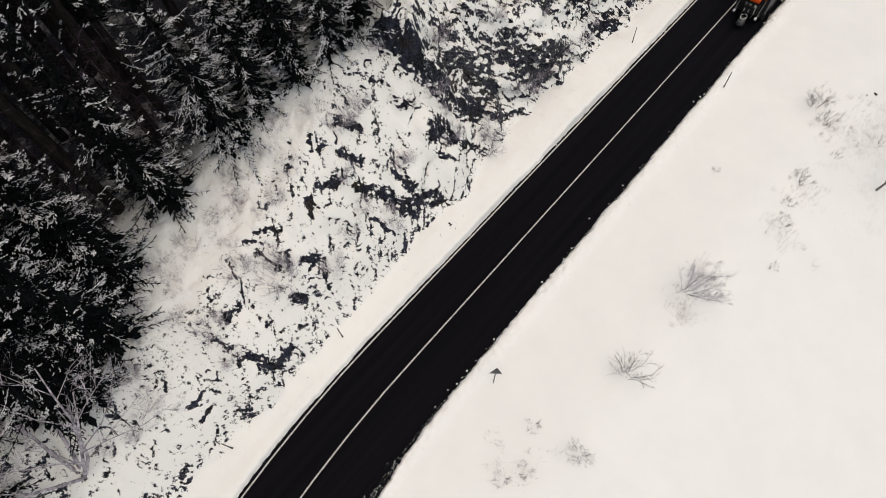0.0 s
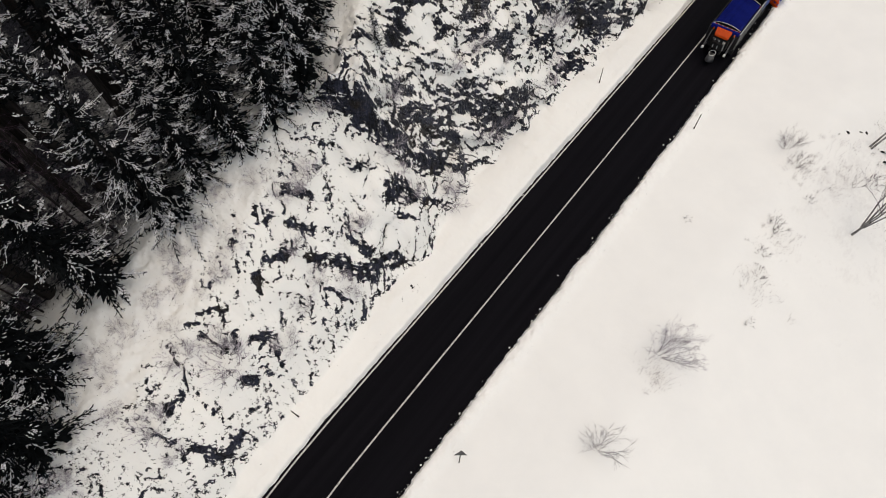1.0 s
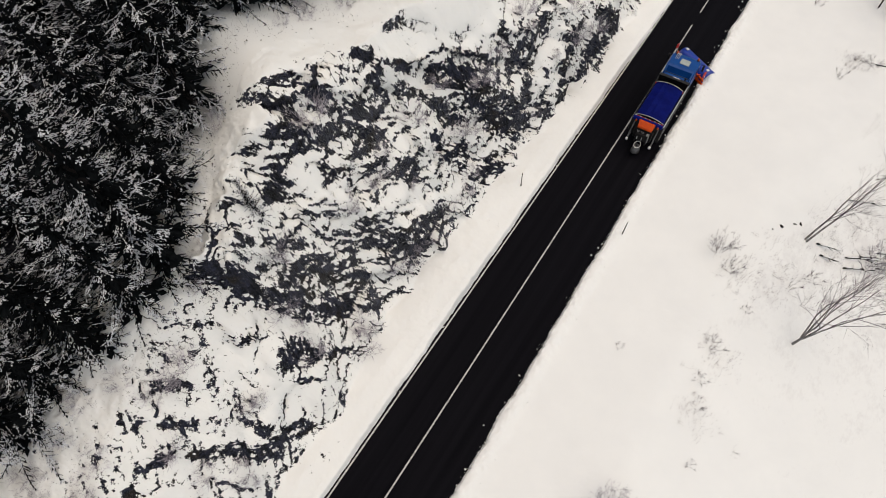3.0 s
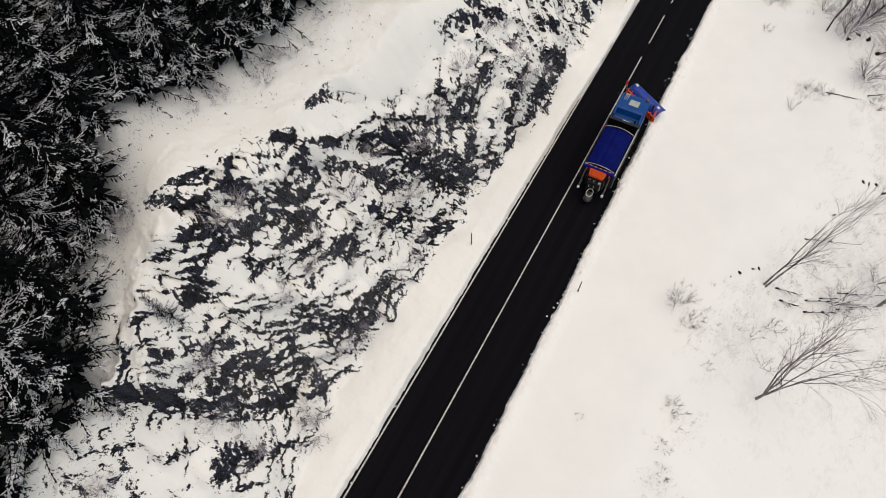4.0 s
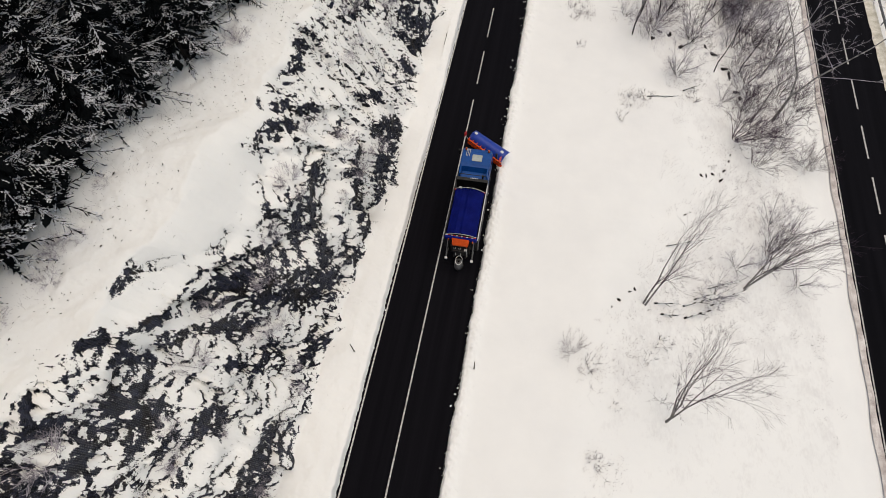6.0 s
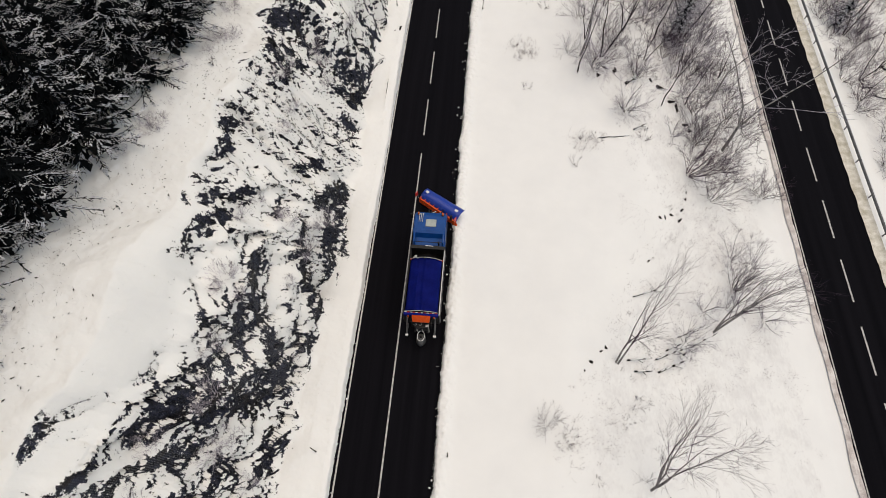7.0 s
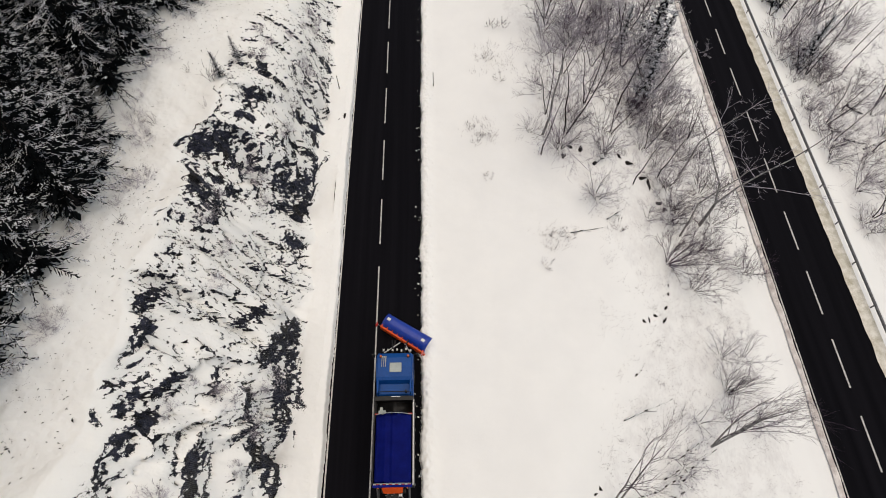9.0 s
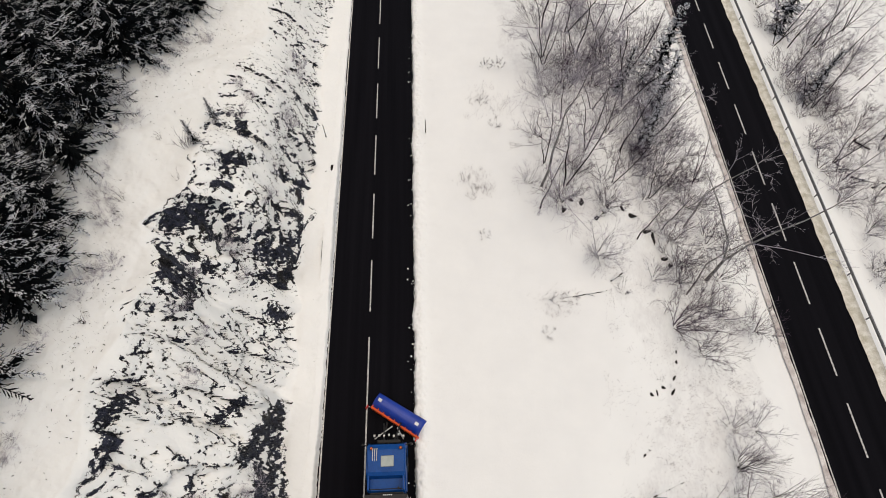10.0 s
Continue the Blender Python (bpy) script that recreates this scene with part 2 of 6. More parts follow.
def fbm(x, y, z, octaves=4, seed=0, gain=0.5):
    out, amp, total = 0, 1.0, 0.0
    for o in range(octaves):
        f = 2.03 ** o
        out = out + amp * value_noise(x * f + 17.3 * o, y * f, z * f, seed + o)
        total += amp
        amp *= gain
    return out / total


def smooth(a, b, v):
    t = np.clip((v - a) / (b - a), 0, 1)
    return t * t * (3 - 2 * t)


# ---- the lie of the land ----
ST_Y = [-120, -80, -63, -55, -48, -43, -38, -34, -28, -23, -17, -9, -3, 2, 7, 12, 16, 23, 40, 90]
ST_FOOT = [-5, -5, -4.4, -4.9, -5.3, -5.8, -6.0, -6.0, -6.0, -5.8, -5.4, -5.0, -5.0, -5.1, -5.2, -5.0, -4.8, -4.8, -5, -5]
ST_CREST = [-12, -11, -9.6, -11.4, -12.4, -13.0, -13.6, -13.4, -13.0, -12.3, -11.8, -11.3, -11.4, -10.9, -10.0, -9.8, -9.8, -9.0, -9, -9]
# heights of the slope at fifths of its width, station by station
RISE_Y = [-120, -63, -57, -50, -45, -40, -36, -34, -30, -25, -19, -15, -12, -8, -3, 0.5, 4, 8, 12, 16, 23, 90]
RISES = [[1.2, 1.6, 1.8, 2.6, 3.2, 1.4, 3.4, 4.4, 2.6, 2.2, 3.2, 3.4, 4.2, 3.8, 1.3, 1.7, 2.8, 4.8, 3.6, 2.6, 0.8, 0.8],
         [2.2, 2.6, 3.0, 4.2, 5.0, 2.8, 5.8, 6.6, 4.8, 4.6, 6.2, 5.3, 5.7, 5.9, 2.8, 3.0, 4.9, 6.6, 6.0, 5.2, 1.8, 1.6],
         [3.2, 3.6, 4.2, 5.8, 6.2, 5.4, 8.0, 8.4, 7.8, 7.2, 8.6, 7.6, 7.0, 7.8, 5.9, 4.8, 7.0, 7.9, 7.3, 6.6, 3.0, 2.6],
         [4.2, 4.4, 5.0, 7.2, 8.0, 8.6, 10.6, 10.8, 9.9, 9.9, 11.0, 9.8, 9.2, 10.0, 8.2, 7.2, 8.4, 9.0, 7.9, 7.3, 4.0, 3.4],
         [5.0, 5.2, 5.8, 8.6, 10.0, 11.4, 14.4, 14.8, 13.4, 13.2, 13.0, 11.5, 11.6, 11.8, 10.6, 9.7, 9.3, 9.6, 8.4, 7.8, 4.8, 4.0]]
ST_END_Y, ST_END = [-40, -30, -26, -21, -17, -13, -8, 0, 6, 14], [1.08, 1.05, 0.86, 0.74, 0.8, 0.95, 0.96, 1.02, 1.08, 1.0]
ST_ROUGH = [0.3, 0.3, 0.5, 0.5, 0.5, 0.6, 1, 1, 1, 1, 1, 1, 1, 1, 0.95, 0.8, 0.6, 0.5, 0.4, 0.3]
EDGE_Y = [-120, -78, -70, -66.6, -63, -57, -52.5, -48.5, -44.6, -41.7, -39, -34, -32, -29, -24, -20, -15, -9, -5, 0, 3, 8, 13, 20, 40, 90]
EDGE_X = [-8, -7.5, -7.5, -9.0, -12.6, -12.9, -13.0, -11.5, -11.5, -13.5, -15.8, -16.9, -16.0, -15.8, -15.0, -14.3, -14.2, -13.4, -12.8, -13.2, -13.2, -13.5, -14.0, -13.0, -11.5, -11]


def centre(y):
    """The middle line of the main road, which bends at its near end."""
    d = np.maximum(0, -57 - np.asarray(y, float))
    return np.minimum(0.006 * d * d, 0.2 * d)


LINE_Y = np.arange(-130.0, 100.0, 0.1)
LINE_FOOT = np.interp(LINE_Y, ST_Y, ST_FOOT) + 0.9 * (fbm(LINE_Y * 0.22, 0 * LINE_Y, 0 * LINE_Y, 2, 95) - 0.5) + 0.5 * (fbm(LINE_Y * 0.8, 0 * LINE_Y, 0 * LINE_Y, 2, 96) - 0.5)
LINE_CREST = np.interp(LINE_Y, ST_Y, ST_CREST) + 1.2 * (fbm(LINE_Y * 0.3, 0 * LINE_Y, 0 * LINE_Y, 3, 97) - 0.5)


def foot_of(y):
    return np.interp(y, LINE_Y, LINE_FOOT)


def crest_of(y):
    return np.interp(y, LINE_Y, LINE_CREST)


def blurred(a, n, axis):
    """Three running means of n cells each along an axis."""
    for _ in range(3):
        pad = [(0, 0)] * a.ndim
        pad[axis] = (n // 2 + 1, n - n // 2 - 1)
        c = np.cumsum(np.pad(a, pad, mode="edge"), axis=axis)
        last, first = [slice(None)] * a.ndim, [slice(None)] * a.ndim
        last[axis], first[axis] = slice(n, None), slice(None, -n)
        top = c[tuple(last)]
        low = c[tuple(first)]
        a = np.pad((top - low) / n, [(0, 0)] * a.ndim)
    return a


def make_rise():
    """The slope's profile on a fine table: rows along the road, columns across the slope."""
    knots = np.array([np.interp(LINE_Y, RISE_Y, r) for r in [[0] * len(RISE_Y)] + RISES])
    knots = blurred(knots, 13, 1)
    u = np.linspace(0, 1, 61)
    table = np.array([np.interp(u, np.linspace(0, 1, 6), knots[:, i]) for i in range(knots.shape[1])])
    wide = np.pad(table, [(0, 0), (20, 20)], mode="edge")
    wide[:, -20:] += np.arange(1, 21) * 0.02
    return blurred(wide, 9, 1)[:, 20:-20]


RISE = make_rise()


def risen(u, y):
    i = np.clip((y - LINE_Y[0]) / 0.1, 0, len(LINE_Y) - 2)
    j = np.clip(u * 60, 0, 59.999)
    a, b = i.astype(int), j.astype(int)
    f, g = i - a, j - b
    return (RISE[a, b] * (1 - g) + RISE[a, b + 1] * g) * (1 - f) + (RISE[a + 1, b] * (1 - g) + RISE[a + 1, b + 1] * g) * f


def height(x, y):
    """The ground's height without rocks."""
    x, y = np.asarray(x, float), np.asarray(y, float)
    foot, crest = foot_of(y), crest_of(y)
    u = np.clip((x - foot) / (crest - foot), 0, 1)
    face = risen(u, y)
    back = np.clip(crest - x, 0, None)
    face = face + 0.22 * np.minimum(back, 8) + 0.10 * np.clip(back - 8, 0, 60)
    face = face + 0.25 * smooth(0, 1, np.clip(-(x + 3.2) / 1.5, 0, 1))
    gully = np.exp(-((y + 37.5) / 2.2) ** 2) * np.clip((-14 - x) / 4, 0, 1) * 1.6
    left = face - gully
    s = np.interp(y, [-30, -15, -4], [10.5, 11.5, 17.5])
    r = np.clip((x - s) / (31.2 - s), 0, 1)
    right = 0.12 - 5.45 * (0.75 * r + 0.25 * smooth(0, 1, r))
    right = right - np.interp(x, [40.2, 48, 62, 120, 400], [0, 3.8, 7, 10, 14])
    z = np.where(x < 0, left, right)
    n = fbm(x * 0.12, y * 0.12, 0 * x, 3, 5) - 0.5
    z = z + n * 0.7 * np.where(x < 0, np.clip((-4.2 - x) / 4, 0, 1), np.clip((x - 7) / 6, 0, 1) * np.clip((31 - x) / 3, 0, 1) + np.clip((x - 41) / 3, 0, 1))
    return z


# bare faces of rock, as strokes along the slope: from x, y to x, y, and half their width
SOUTH = [(-11.2, -49.8, -10.4, -49.1, 0.34), (-10.1, -50.9, -9.4, -50.4, 0.31), (-9.7, -52.6, -9.4, -52, 0.34), (-8.5, -51.2, -6.5, -49.3, 0.45), (-6.5, -48.8, -6, -47.2, 0.33), (-7.8, -48.8, -7.1, -48.5, 0.39), (-7.9, -45.2, -8.1, -44, 0.48), (-7.5, -44, -6.7, -42.2, 0.34), (-7.1, -45.6, -6.7, -45, 0.22), (-10, -45.7, -9.7, -45.4, 0.33), (-7, -51.8, -6.1, -51.4, 0.14), (-10.5, -58.5, -10.2, -58.2, 0.21), (-10.5, -57.7, -10, -56.8, 0.17), (-8, -56.7, -7.7, -56.1, 0.24), (-9.7, -54.5, -9.2, -54.8, 0.14), (-7.1, -56.5, -6.5, -56.8, 0.17), (-6.9, -58.7, -6.8, -58.3, 0.21), (-9.7, -58.5, -8.8, -58.3, 0.17), (-6.5, -62.7, -5.7, -62.2, 0.42), (-5.5, -62.1, -5.6, -61.2, 0.25), (-8, -63.4, -7.5, -63.2, 0.21), (-8.4, -62.2, -8.5, -61.4, 0.17), (-6, -67, -6.2, -66, 0.14), (-6.8, -66.6, -6.8, -65.8, 0.14)]
WALL = [(-12.5, -44.3, -10.8, -43.5, 0.7), (-10.7, -43.7, -9.1, -42.8, 0.39), (-9.1, -42.7, -8.4, -41.4, 0.34), (-14, -41.8, -12.5, -42.9, 0.44), (-10.1, -41.9, -8.4, -40.6, 0.88), (-8.6, -40.3, -7.2, -38.9, 0.32), (-12.2, -41.8, -11.9, -41.8, 0.34)]
NET = [(-10.4, -40.4, -9.4, -38.9, 0.88), (-9.3, -37.9, -8, -38.5, 0.83), (-8.5, -36.3, -7.1, -34.6, 0.75), (-7.3, -34, -6.9, -31.2, 0.71), (-11.7, -32.5, -11.4, -30.7, 0.31), (-10.9, -33.4, -10.7, -31.8, 0.41), (-12, -35, -11.7, -33.3, 0.24), (-9.4, -34.4, -9.3, -33.4, 0.3), (-9.3, -32.8, -9.1, -31.1, 0.5), (-11.3, -28.8, -10, -26.5, 0.26), (-8.4, -16.3, -6.8, -20.5, 0.52), (-8.4, -19.5, -7.7, -21.6, 0.27), (-7, -16, -6.1, -18.9, 0.46), (-8.9, -21, -8.4, -22, 0.45)]
MIDDLE = [(-15.2, -36.7, -13.2, -35.9, 0.51), (-14.4, -35.7, -13, -34.1, 0.29), (-13.2, -33.2, -12.9, -33.5, 0.17), (-12.5, -34, -12.3, -33.4, 0.32), (-12.7, -35.6, -12.5, -35.2, 0.15), (-12.8, -37.1, -12.6, -35.9, 0.3), (-12.3, -36.4, -11.7, -34.9, 0.27), (-12.5, -37.8, -12.3, -37, 0.28), (-12.4, -39.3, -12.3, -38.2, 0.28), (-10.2, -33.5, -10.1, -32.7, 0.19), (-11.3, -36.1, -10.9, -35.2, 0.22), (-12.8, -30.3, -12.2, -29.5, 0.4), (-12.8, -27.7, -12.7, -26.1, 0.35), (-11.7, -28.3, -11.5, -27.6, 0.26)]
CHASM = [(-9.8, -26.9, -9.1, -25.7, 0.35), (-11.6, -30.1, -11.3, -29.8, 0.26), (-10.1, -24.6, -8.8, -22.2, 0.7), (-9, -24.3, -8.1, -23.2, 0.7), (-7.7, -23.4, -6.6, -20.5, 0.65), (-10.9, -26.2, -10.3, -25.5, 0.34), (-9.6, -20.1, -8.7, -19.8, 0.29), (-9.4, -28.6, -8.6, -28.2, 0.28), (-8.4, -27.5, -8.2, -26.4, 0.44), (-9.6, -26.9, -9.1, -26.4, 0.21), (-5.8, -14.9, -5.3, -15.6, 0.58), (-5.4, -13.1, -4.6, -11.3, 0.37), (-6.1, -9.4, -5.4, -6.2, 0.37), (-5.6, -11, -5.3, -12.4, 0.32), (-5.4, -8, -4.3, -12, 0.25), (-10.8, -17.3, -10, -13.6, 0.41), (-6.9, -26.5, -6.4, -24.7, 0.39)]
NORTH = [(-10.3, 3.4, -9.5, 4.1, 0.6), (-10.4, 0.6, -9.6, -0.4, 0.82), (-9.2, 3.7, -8.9, 3.3, 0.44), (-9.4, 1.6, -8.8, 1.3, 0.47), (-8.5, 7.5, -7.9, 8.7, 0.46), (-9.1, 5.8, -8.4, 6.4, 0.27), (-9.5, -1.5, -9.3, -0.9, 0.28), (-6.6, 3.9, -5.4, 5.8, 0.97), (-6.2, 2.4, -5.3, 4.4, 0.55), (-5.3, 7.2, -4.7, 8.1, 0.4), (-6.3, 0.1, -5.6, 0.2, 0.31), (-8.4, 12.2, -7.9, 10.9, 0.4), (-7.6, -7.4, -7.3, -6.4, 0.34), (-8.3, 4.8, -8.1, 3.5, 0.22), (-7.2, 6.3, -7, 6.3, 0.23)]
HOLE = [(-10.5, -12.8, -9.9, -12.5, 0.36), (-9.9, -14, -9.6, -14.7, 0.3), (-9.9, -11.9, -9.3, -11.3, 0.17), (-10.5, -8.4, -10.4, -7.4, 0.31), (-11.1, -14.4, -11.4, -13.7, 0.19), (-10.6, -16.2, -10.5, -17.3, 0.22), (-10.4, -14.9, -10.1, -15.4, 0.35), (-10.9, -13.7, -10.6, -13.6, 0.26), (-11.3, -12.8, -10.2, -11.7, 0.13), (-10.2, -9.2, -10.4, -10.3, 0.28), (-8.8, -17.6, -9.1, -18.9, 0.2), (-5.7, -18.6, -5.2, -17.9, 0.23)]
SLAB = [(-8.3, -15.4, -8, -19.3, 0.69), (-7.4, -17.5, -7.1, -19.5, 0.32), (-8.6, -18.1, -8.5, -19.2, 0.27), (-6.4, -14.5, -6.4, -16.3, 0.44), (-6, -15.6, -5.6, -18.2, 0.46), (-5.8, -15, -4.8, -15.1, 0.31), (-6.8, -11.4, -6.5, -14, 0.22), (-5.4, -9.7, -5.2, -11.9, 0.24), (-5.5, -12.5, -5.4, -11.6, 0.23), (-6.4, -9.1, -5.7, -6.1, 0.31), (-5.9, -9.7, -5.7, -11.3, 0.15), (-5.8, -8.7, -5.5, -11.1, 0.16), (-5.1, -7.8, -4.7, -9.5, 0.12), (-4.8, -12, -4.7, -13.9, 0.16), (-8.1, -12, -7.9, -10.6, 0.14)]
RIBS = [(-6.4, 7.2, -5.2, 8.3, 0.24), (-6.2, 10, -5.1, 11, 0.25), (-6, 14.5, -4.9, 14.5, 0.32), (-6.1, 18.4, -5.1, 18.2, 0.29), (-6.1, 12.1, -5, 12, 0.26), (-6.6, 5.4, -6, 5.4, 0.23), (-5.7, 9.8, -4.7, 9, 0.2)]
# pillows of deep snow between them
DRIFTS = [(-9, -33.6, -7.7, -31.8, 0.67), (-10, -16.1, -9.2, -17.1, 0.93), (-7.9, -16.2, -6.5, -18.8, 0.45), (-11.9, -29.4, -10.8, -27, 0.29), (-12.2, -37.4, -11.6, -36.6, 0.43), (-10.6, -36.2, -9.8, -36.4, 0.51), (-14.6, -33.3, -13.7, -31.7, 0.59), (-12.9, -39.9, -12, -40.3, 0.4), (-7.7, -14.3, -6, -17.3, 0.6), (-9.2, -12.9, -8.2, -12.8, 0.69), (-10.5, -18.1, -9.5, -17.6, 0.56), (-6.3, -5.1, -5.6, -5.2, 0.54)]
DRIFTS += [(-9.1, -8.9, -8.4, -9, 0.64), (-8.9, -1.5, -7.6, 0.2, 0.41), (-5.3, 0.5, -5.1, 2.4, 0.46), (-9.4, -15.7, -9, -16.2, 0.46), (-4.7, -1.9, -5.2, -5.2, 0.45), (-11.2, -45.5, -8.4, -43, 0.39), (-9.3, -49.1, -10.4, -50.5, 0.25), (-9.4, -45.4, -9.6, -47.8, 0.33), (-6.4, -45.4, -8, -47.2, 0.26), (-11.1, -55, -8.4, -56.1, 0.48), (-7.8, -60.2, -6.7, -60.1, 0.62), (-8.6, -55, -8.5, -53.1, 0.41)]
CRAGS = [(*c, 1.0, 0.0) for c in SOUTH] + [(*c, 0.85, 0.0) for c in WALL] + [(*c, 1.1, 0.0) for c in CHASM] + [(*c, 1.15, 1.0) for c in NET] + [(*c, 1.0, 0.2) for c in MIDDLE + NORTH + HOLE] + [(*c, 1.2, 0.7) for c in SLAB] + [(*c, 0.9, 0.3) for c in RIBS] + [(*c, -1.0, -1.0) for c in DRIFTS]
# sheer steps: from x, y to x, y, their height, and how far back they run out
STEPS = [(-12.6, -44.3, -10.7, -43.6, 1.3, 3.0), (-10.7, -43.6, -8.4, -41.2, 1.3, 3.0), (-8.4, -41.2, -7.2, -38.9, 0.7, 2.0)]


def facets(px, py, seed, tilt_x, tilt_y, offset):
    """Broken blocks: each cell of a cracked plane has its own level and its own tilt."""
    ix, iy = np.floor(px).astype(np.int64), np.floor(py).astype(np.int64)
    best, out = np.full(px.shape, 9.0), np.zeros(px.shape)
    for a in (-1, 0, 1):
        for b in (-1, 0, 1):
            cx, cy = ix + a, iy + b
            dx, dy = px - cx - lattice(cx, cy, 0 * cx, seed), py - cy - lattice(cx, cy, 0 * cx, seed + 1)
            d = dx * dx + dy * dy
            near = d < best
            best = np.where(near, d, best)
            plane = offset * (lattice(cx, cy, 0 * cx, seed + 2) - 0.5) + tilt_x * (lattice(cx, cy, 0 * cx, seed + 3) - 0.5) * dx + tilt_y * (lattice(cx, cy, 0 * cx, seed + 4) - 0.5) * dy
            out = np.where(near, plane, out)
    return out


def strokes(x, y, wx, wy, z):
    """How bare each place is, how far the crags lift it, and where netting hangs."""
    bare, lift, net = 0 * x, 0 * x, 0 * x
    ragged = 0.65 + 0.9 * fbm(x * 1.7, y * 1.7, z * 0.8, 4, 94, 0.65)
    for x0, y0, x1, y1, w, strength, mesh in CRAGS:
        reach = 4 * w + 1.2
        r0, r1 = np.searchsorted(y[:, 0], (min(y0, y1) - reach, max(y0, y1) + reach))
        c0, c1 = np.searchsorted(x[0], (min(x0, x1) - reach, max(x0, x1) + reach))
        if r1 <= r0 or c1 <= c0:
            continue
        part_of = (slice(r0, r1), slice(c0, c1))
        px, py = wx[part_of] - x0, wy[part_of] - y0
        ex, ey = x1 - x0, y1 - y0
        long = max(0.05, math.hypot(ex, ey))
        ex, ey = ex / long, ey / long
        along = px * ex + py * ey
        beyond = np.maximum(0, np.abs(along - long / 2) - long / 2)
        nx, ny = (-ey, ex) if -ey < 0 else (ey, -ex)
        across = px * nx + py * ny
        d = np.hypot(beyond, across)
        face = np.exp(-(d / (1.05 * w)) ** 2) * np.clip(ragged[part_of] * strength, 0, 1.5)
        if strength < 0:
            bare[part_of] = bare[part_of] * (1 - 0.7 * np.exp(-(d / (0.8 * w)) ** 2)) - 0.6 * np.exp(-(d / (0.85 * w)) ** 2)
            continue
        bare[part_of] = np.maximum(bare[part_of], face)
        net[part_of] = np.maximum(net[part_of], mesh * np.exp(-(d / (2.0 * w + 0.2)) ** 2))
        lift[part_of] += 0.55 * w * strength * np.clip(across / w, -1, 1) * np.exp(-(d / (2.2 * w)) ** 2)
    return bare, lift, net


def rock_slope(x, y, z, spacing):
    """The rock face on a grid: its points, the lie of the snow on it (rock below nought) and the netting."""
    foot, crest = foot_of(y), crest_of(y)
    u = (x - foot) / (crest - foot)
    edge = 0.35 * (fbm(x * 0.5, y * 0.5, z * 0.3, 4, 21, 0.6) - 0.5)
    ends = smooth(-0.06, 0.06, u + 0.3 * edge) * (1 - smooth(-0.10, 0.10, u - np.interp(y, ST_END_Y, ST_END) + edge))
    south = np.interp(y, [-52, -42], [1.0, 0.0])
    far = np.interp(y, [-14, -6], [0.0, 1.0])
    w = fbm(x * 0.35, y * 0.35, z * 0.35, 4, 3)
    j1, j2 = fbm(x * 1.4, y * 1.4, z * 1.4, 3, 33) - 0.5, fbm(x * 1.4 + 5, y * 1.4, z * 1.4, 3, 34) - 0.5
    k1, k2 = fbm(x * 5.5, y * 5.5, z * 5.5, 3, 35, 0.65) - 0.5, fbm(x * 5.5 + 5, y * 5.5, z * 5.5, 3, 36, 0.65) - 0.5
    wx, wy = x + 0.55 * j1 + 0.30 * k1, y + 0.7 * j2 + 0.34 * k2
    bare, lift, net = strokes(x, y, wx, wy, z)
    rough = np.interp(y, ST_Y, ST_ROUGH) * ends
    # beds of rock that fall away to the north, cracked into blocks of three sizes
    bed = 0.8 * z + (0.42 - 0.2 * south - 0.9 * far) * y + (0.9 * far + 0.5 * south) * x + 1.5 * (w - 0.5) + 0.5 * j1 + 0.15 * k1
    run = y - (0.45 - 0.5 * far) * z + 1.2 * (w - 0.5) + 0.5 * j2 + 0.15 * k2
    cracked = 0.9 * facets(bed / 1.5, run / 2.6, 101, 1.9, 1.3, 0.7) + 0.8 * facets(bed / 0.62, run / 1.05, 111, 0.85, 0.6, 0.34) + 0.75 * facets(bed / 0.26, run / 0.44, 121, 0.36, 0.28, 0.18)
    grain = 0.22 * (fbm(x * 2.2, y * 2.2, z * 2.2, 4, 41, 0.62) - 0.5)
    big = 0.8 * (fbm(x * 0.3, y * 0.3, z * 0.3, 3, 11) - 0.5)
    out = rough * (big + (1 - 0.55 * south) * cracked + grain) + lift
    step = 0 * x
    uneven = np.clip(2.2 * (fbm(x * 0.8, y * 0.8, z * 0.3, 3, 93) - 0.1), 0.4, 1.4)
    for x0, y0, x1, y1, rise, fade in STEPS:
        long = math.hypot(x1 - x0, y1 - y0)
        ex, ey = (x1 - x0) / long, (y1 - y0) / long
        s = (wx - x0) * ex + (wy - y0) * ey
        d = (wy - y0) * ex - (wx - x0) * ey
        window = smooth(-0.5, 0.3, s) * (1 - smooth(long - 0.3, long + 0.5, s))
        step = step + rise * uneven * smooth(-0.05, 0.25, d) * np.exp(-np.clip(d, 0, None) / fade) * window
    n = max(3, int(0.9 / spacing)) | 1

    def laid(o):
        return x + 0.72 * o, y - 0.22 * o, z + 0.58 * o + step

    def upward(o):
        px, py, pz = laid(o)
        ax, ay, az = (np.gradient(v, axis=1) for v in (px, py, pz))
        bx, by, bz = (np.gradient(v, axis=0) for v in (px, py, pz))
        nx, ny, nz = ay * bz - az * by, az * bx - ax * bz, ax * by - ay * bx
        return np.abs(nz) / np.sqrt(nx * nx + ny * ny + nz * nz + 1e-12)

    lie = upward(out)
    flat = lie - blurred(blurred(lie, n, 0), n, 1)
    chunk = fbm(x * 4.2, y * 4.2, z * 4.2, 3, 45, 0.75) - 0.5
    ledge = fbm(bed * 5.0, run * 1.7, 0 * x, 4, 46, 0.7) - 0.5
    ribs = fbm((x + y) * 4.2, (y - x) * 0.7, 0 * x, 4, 47, 0.65) - 0.5
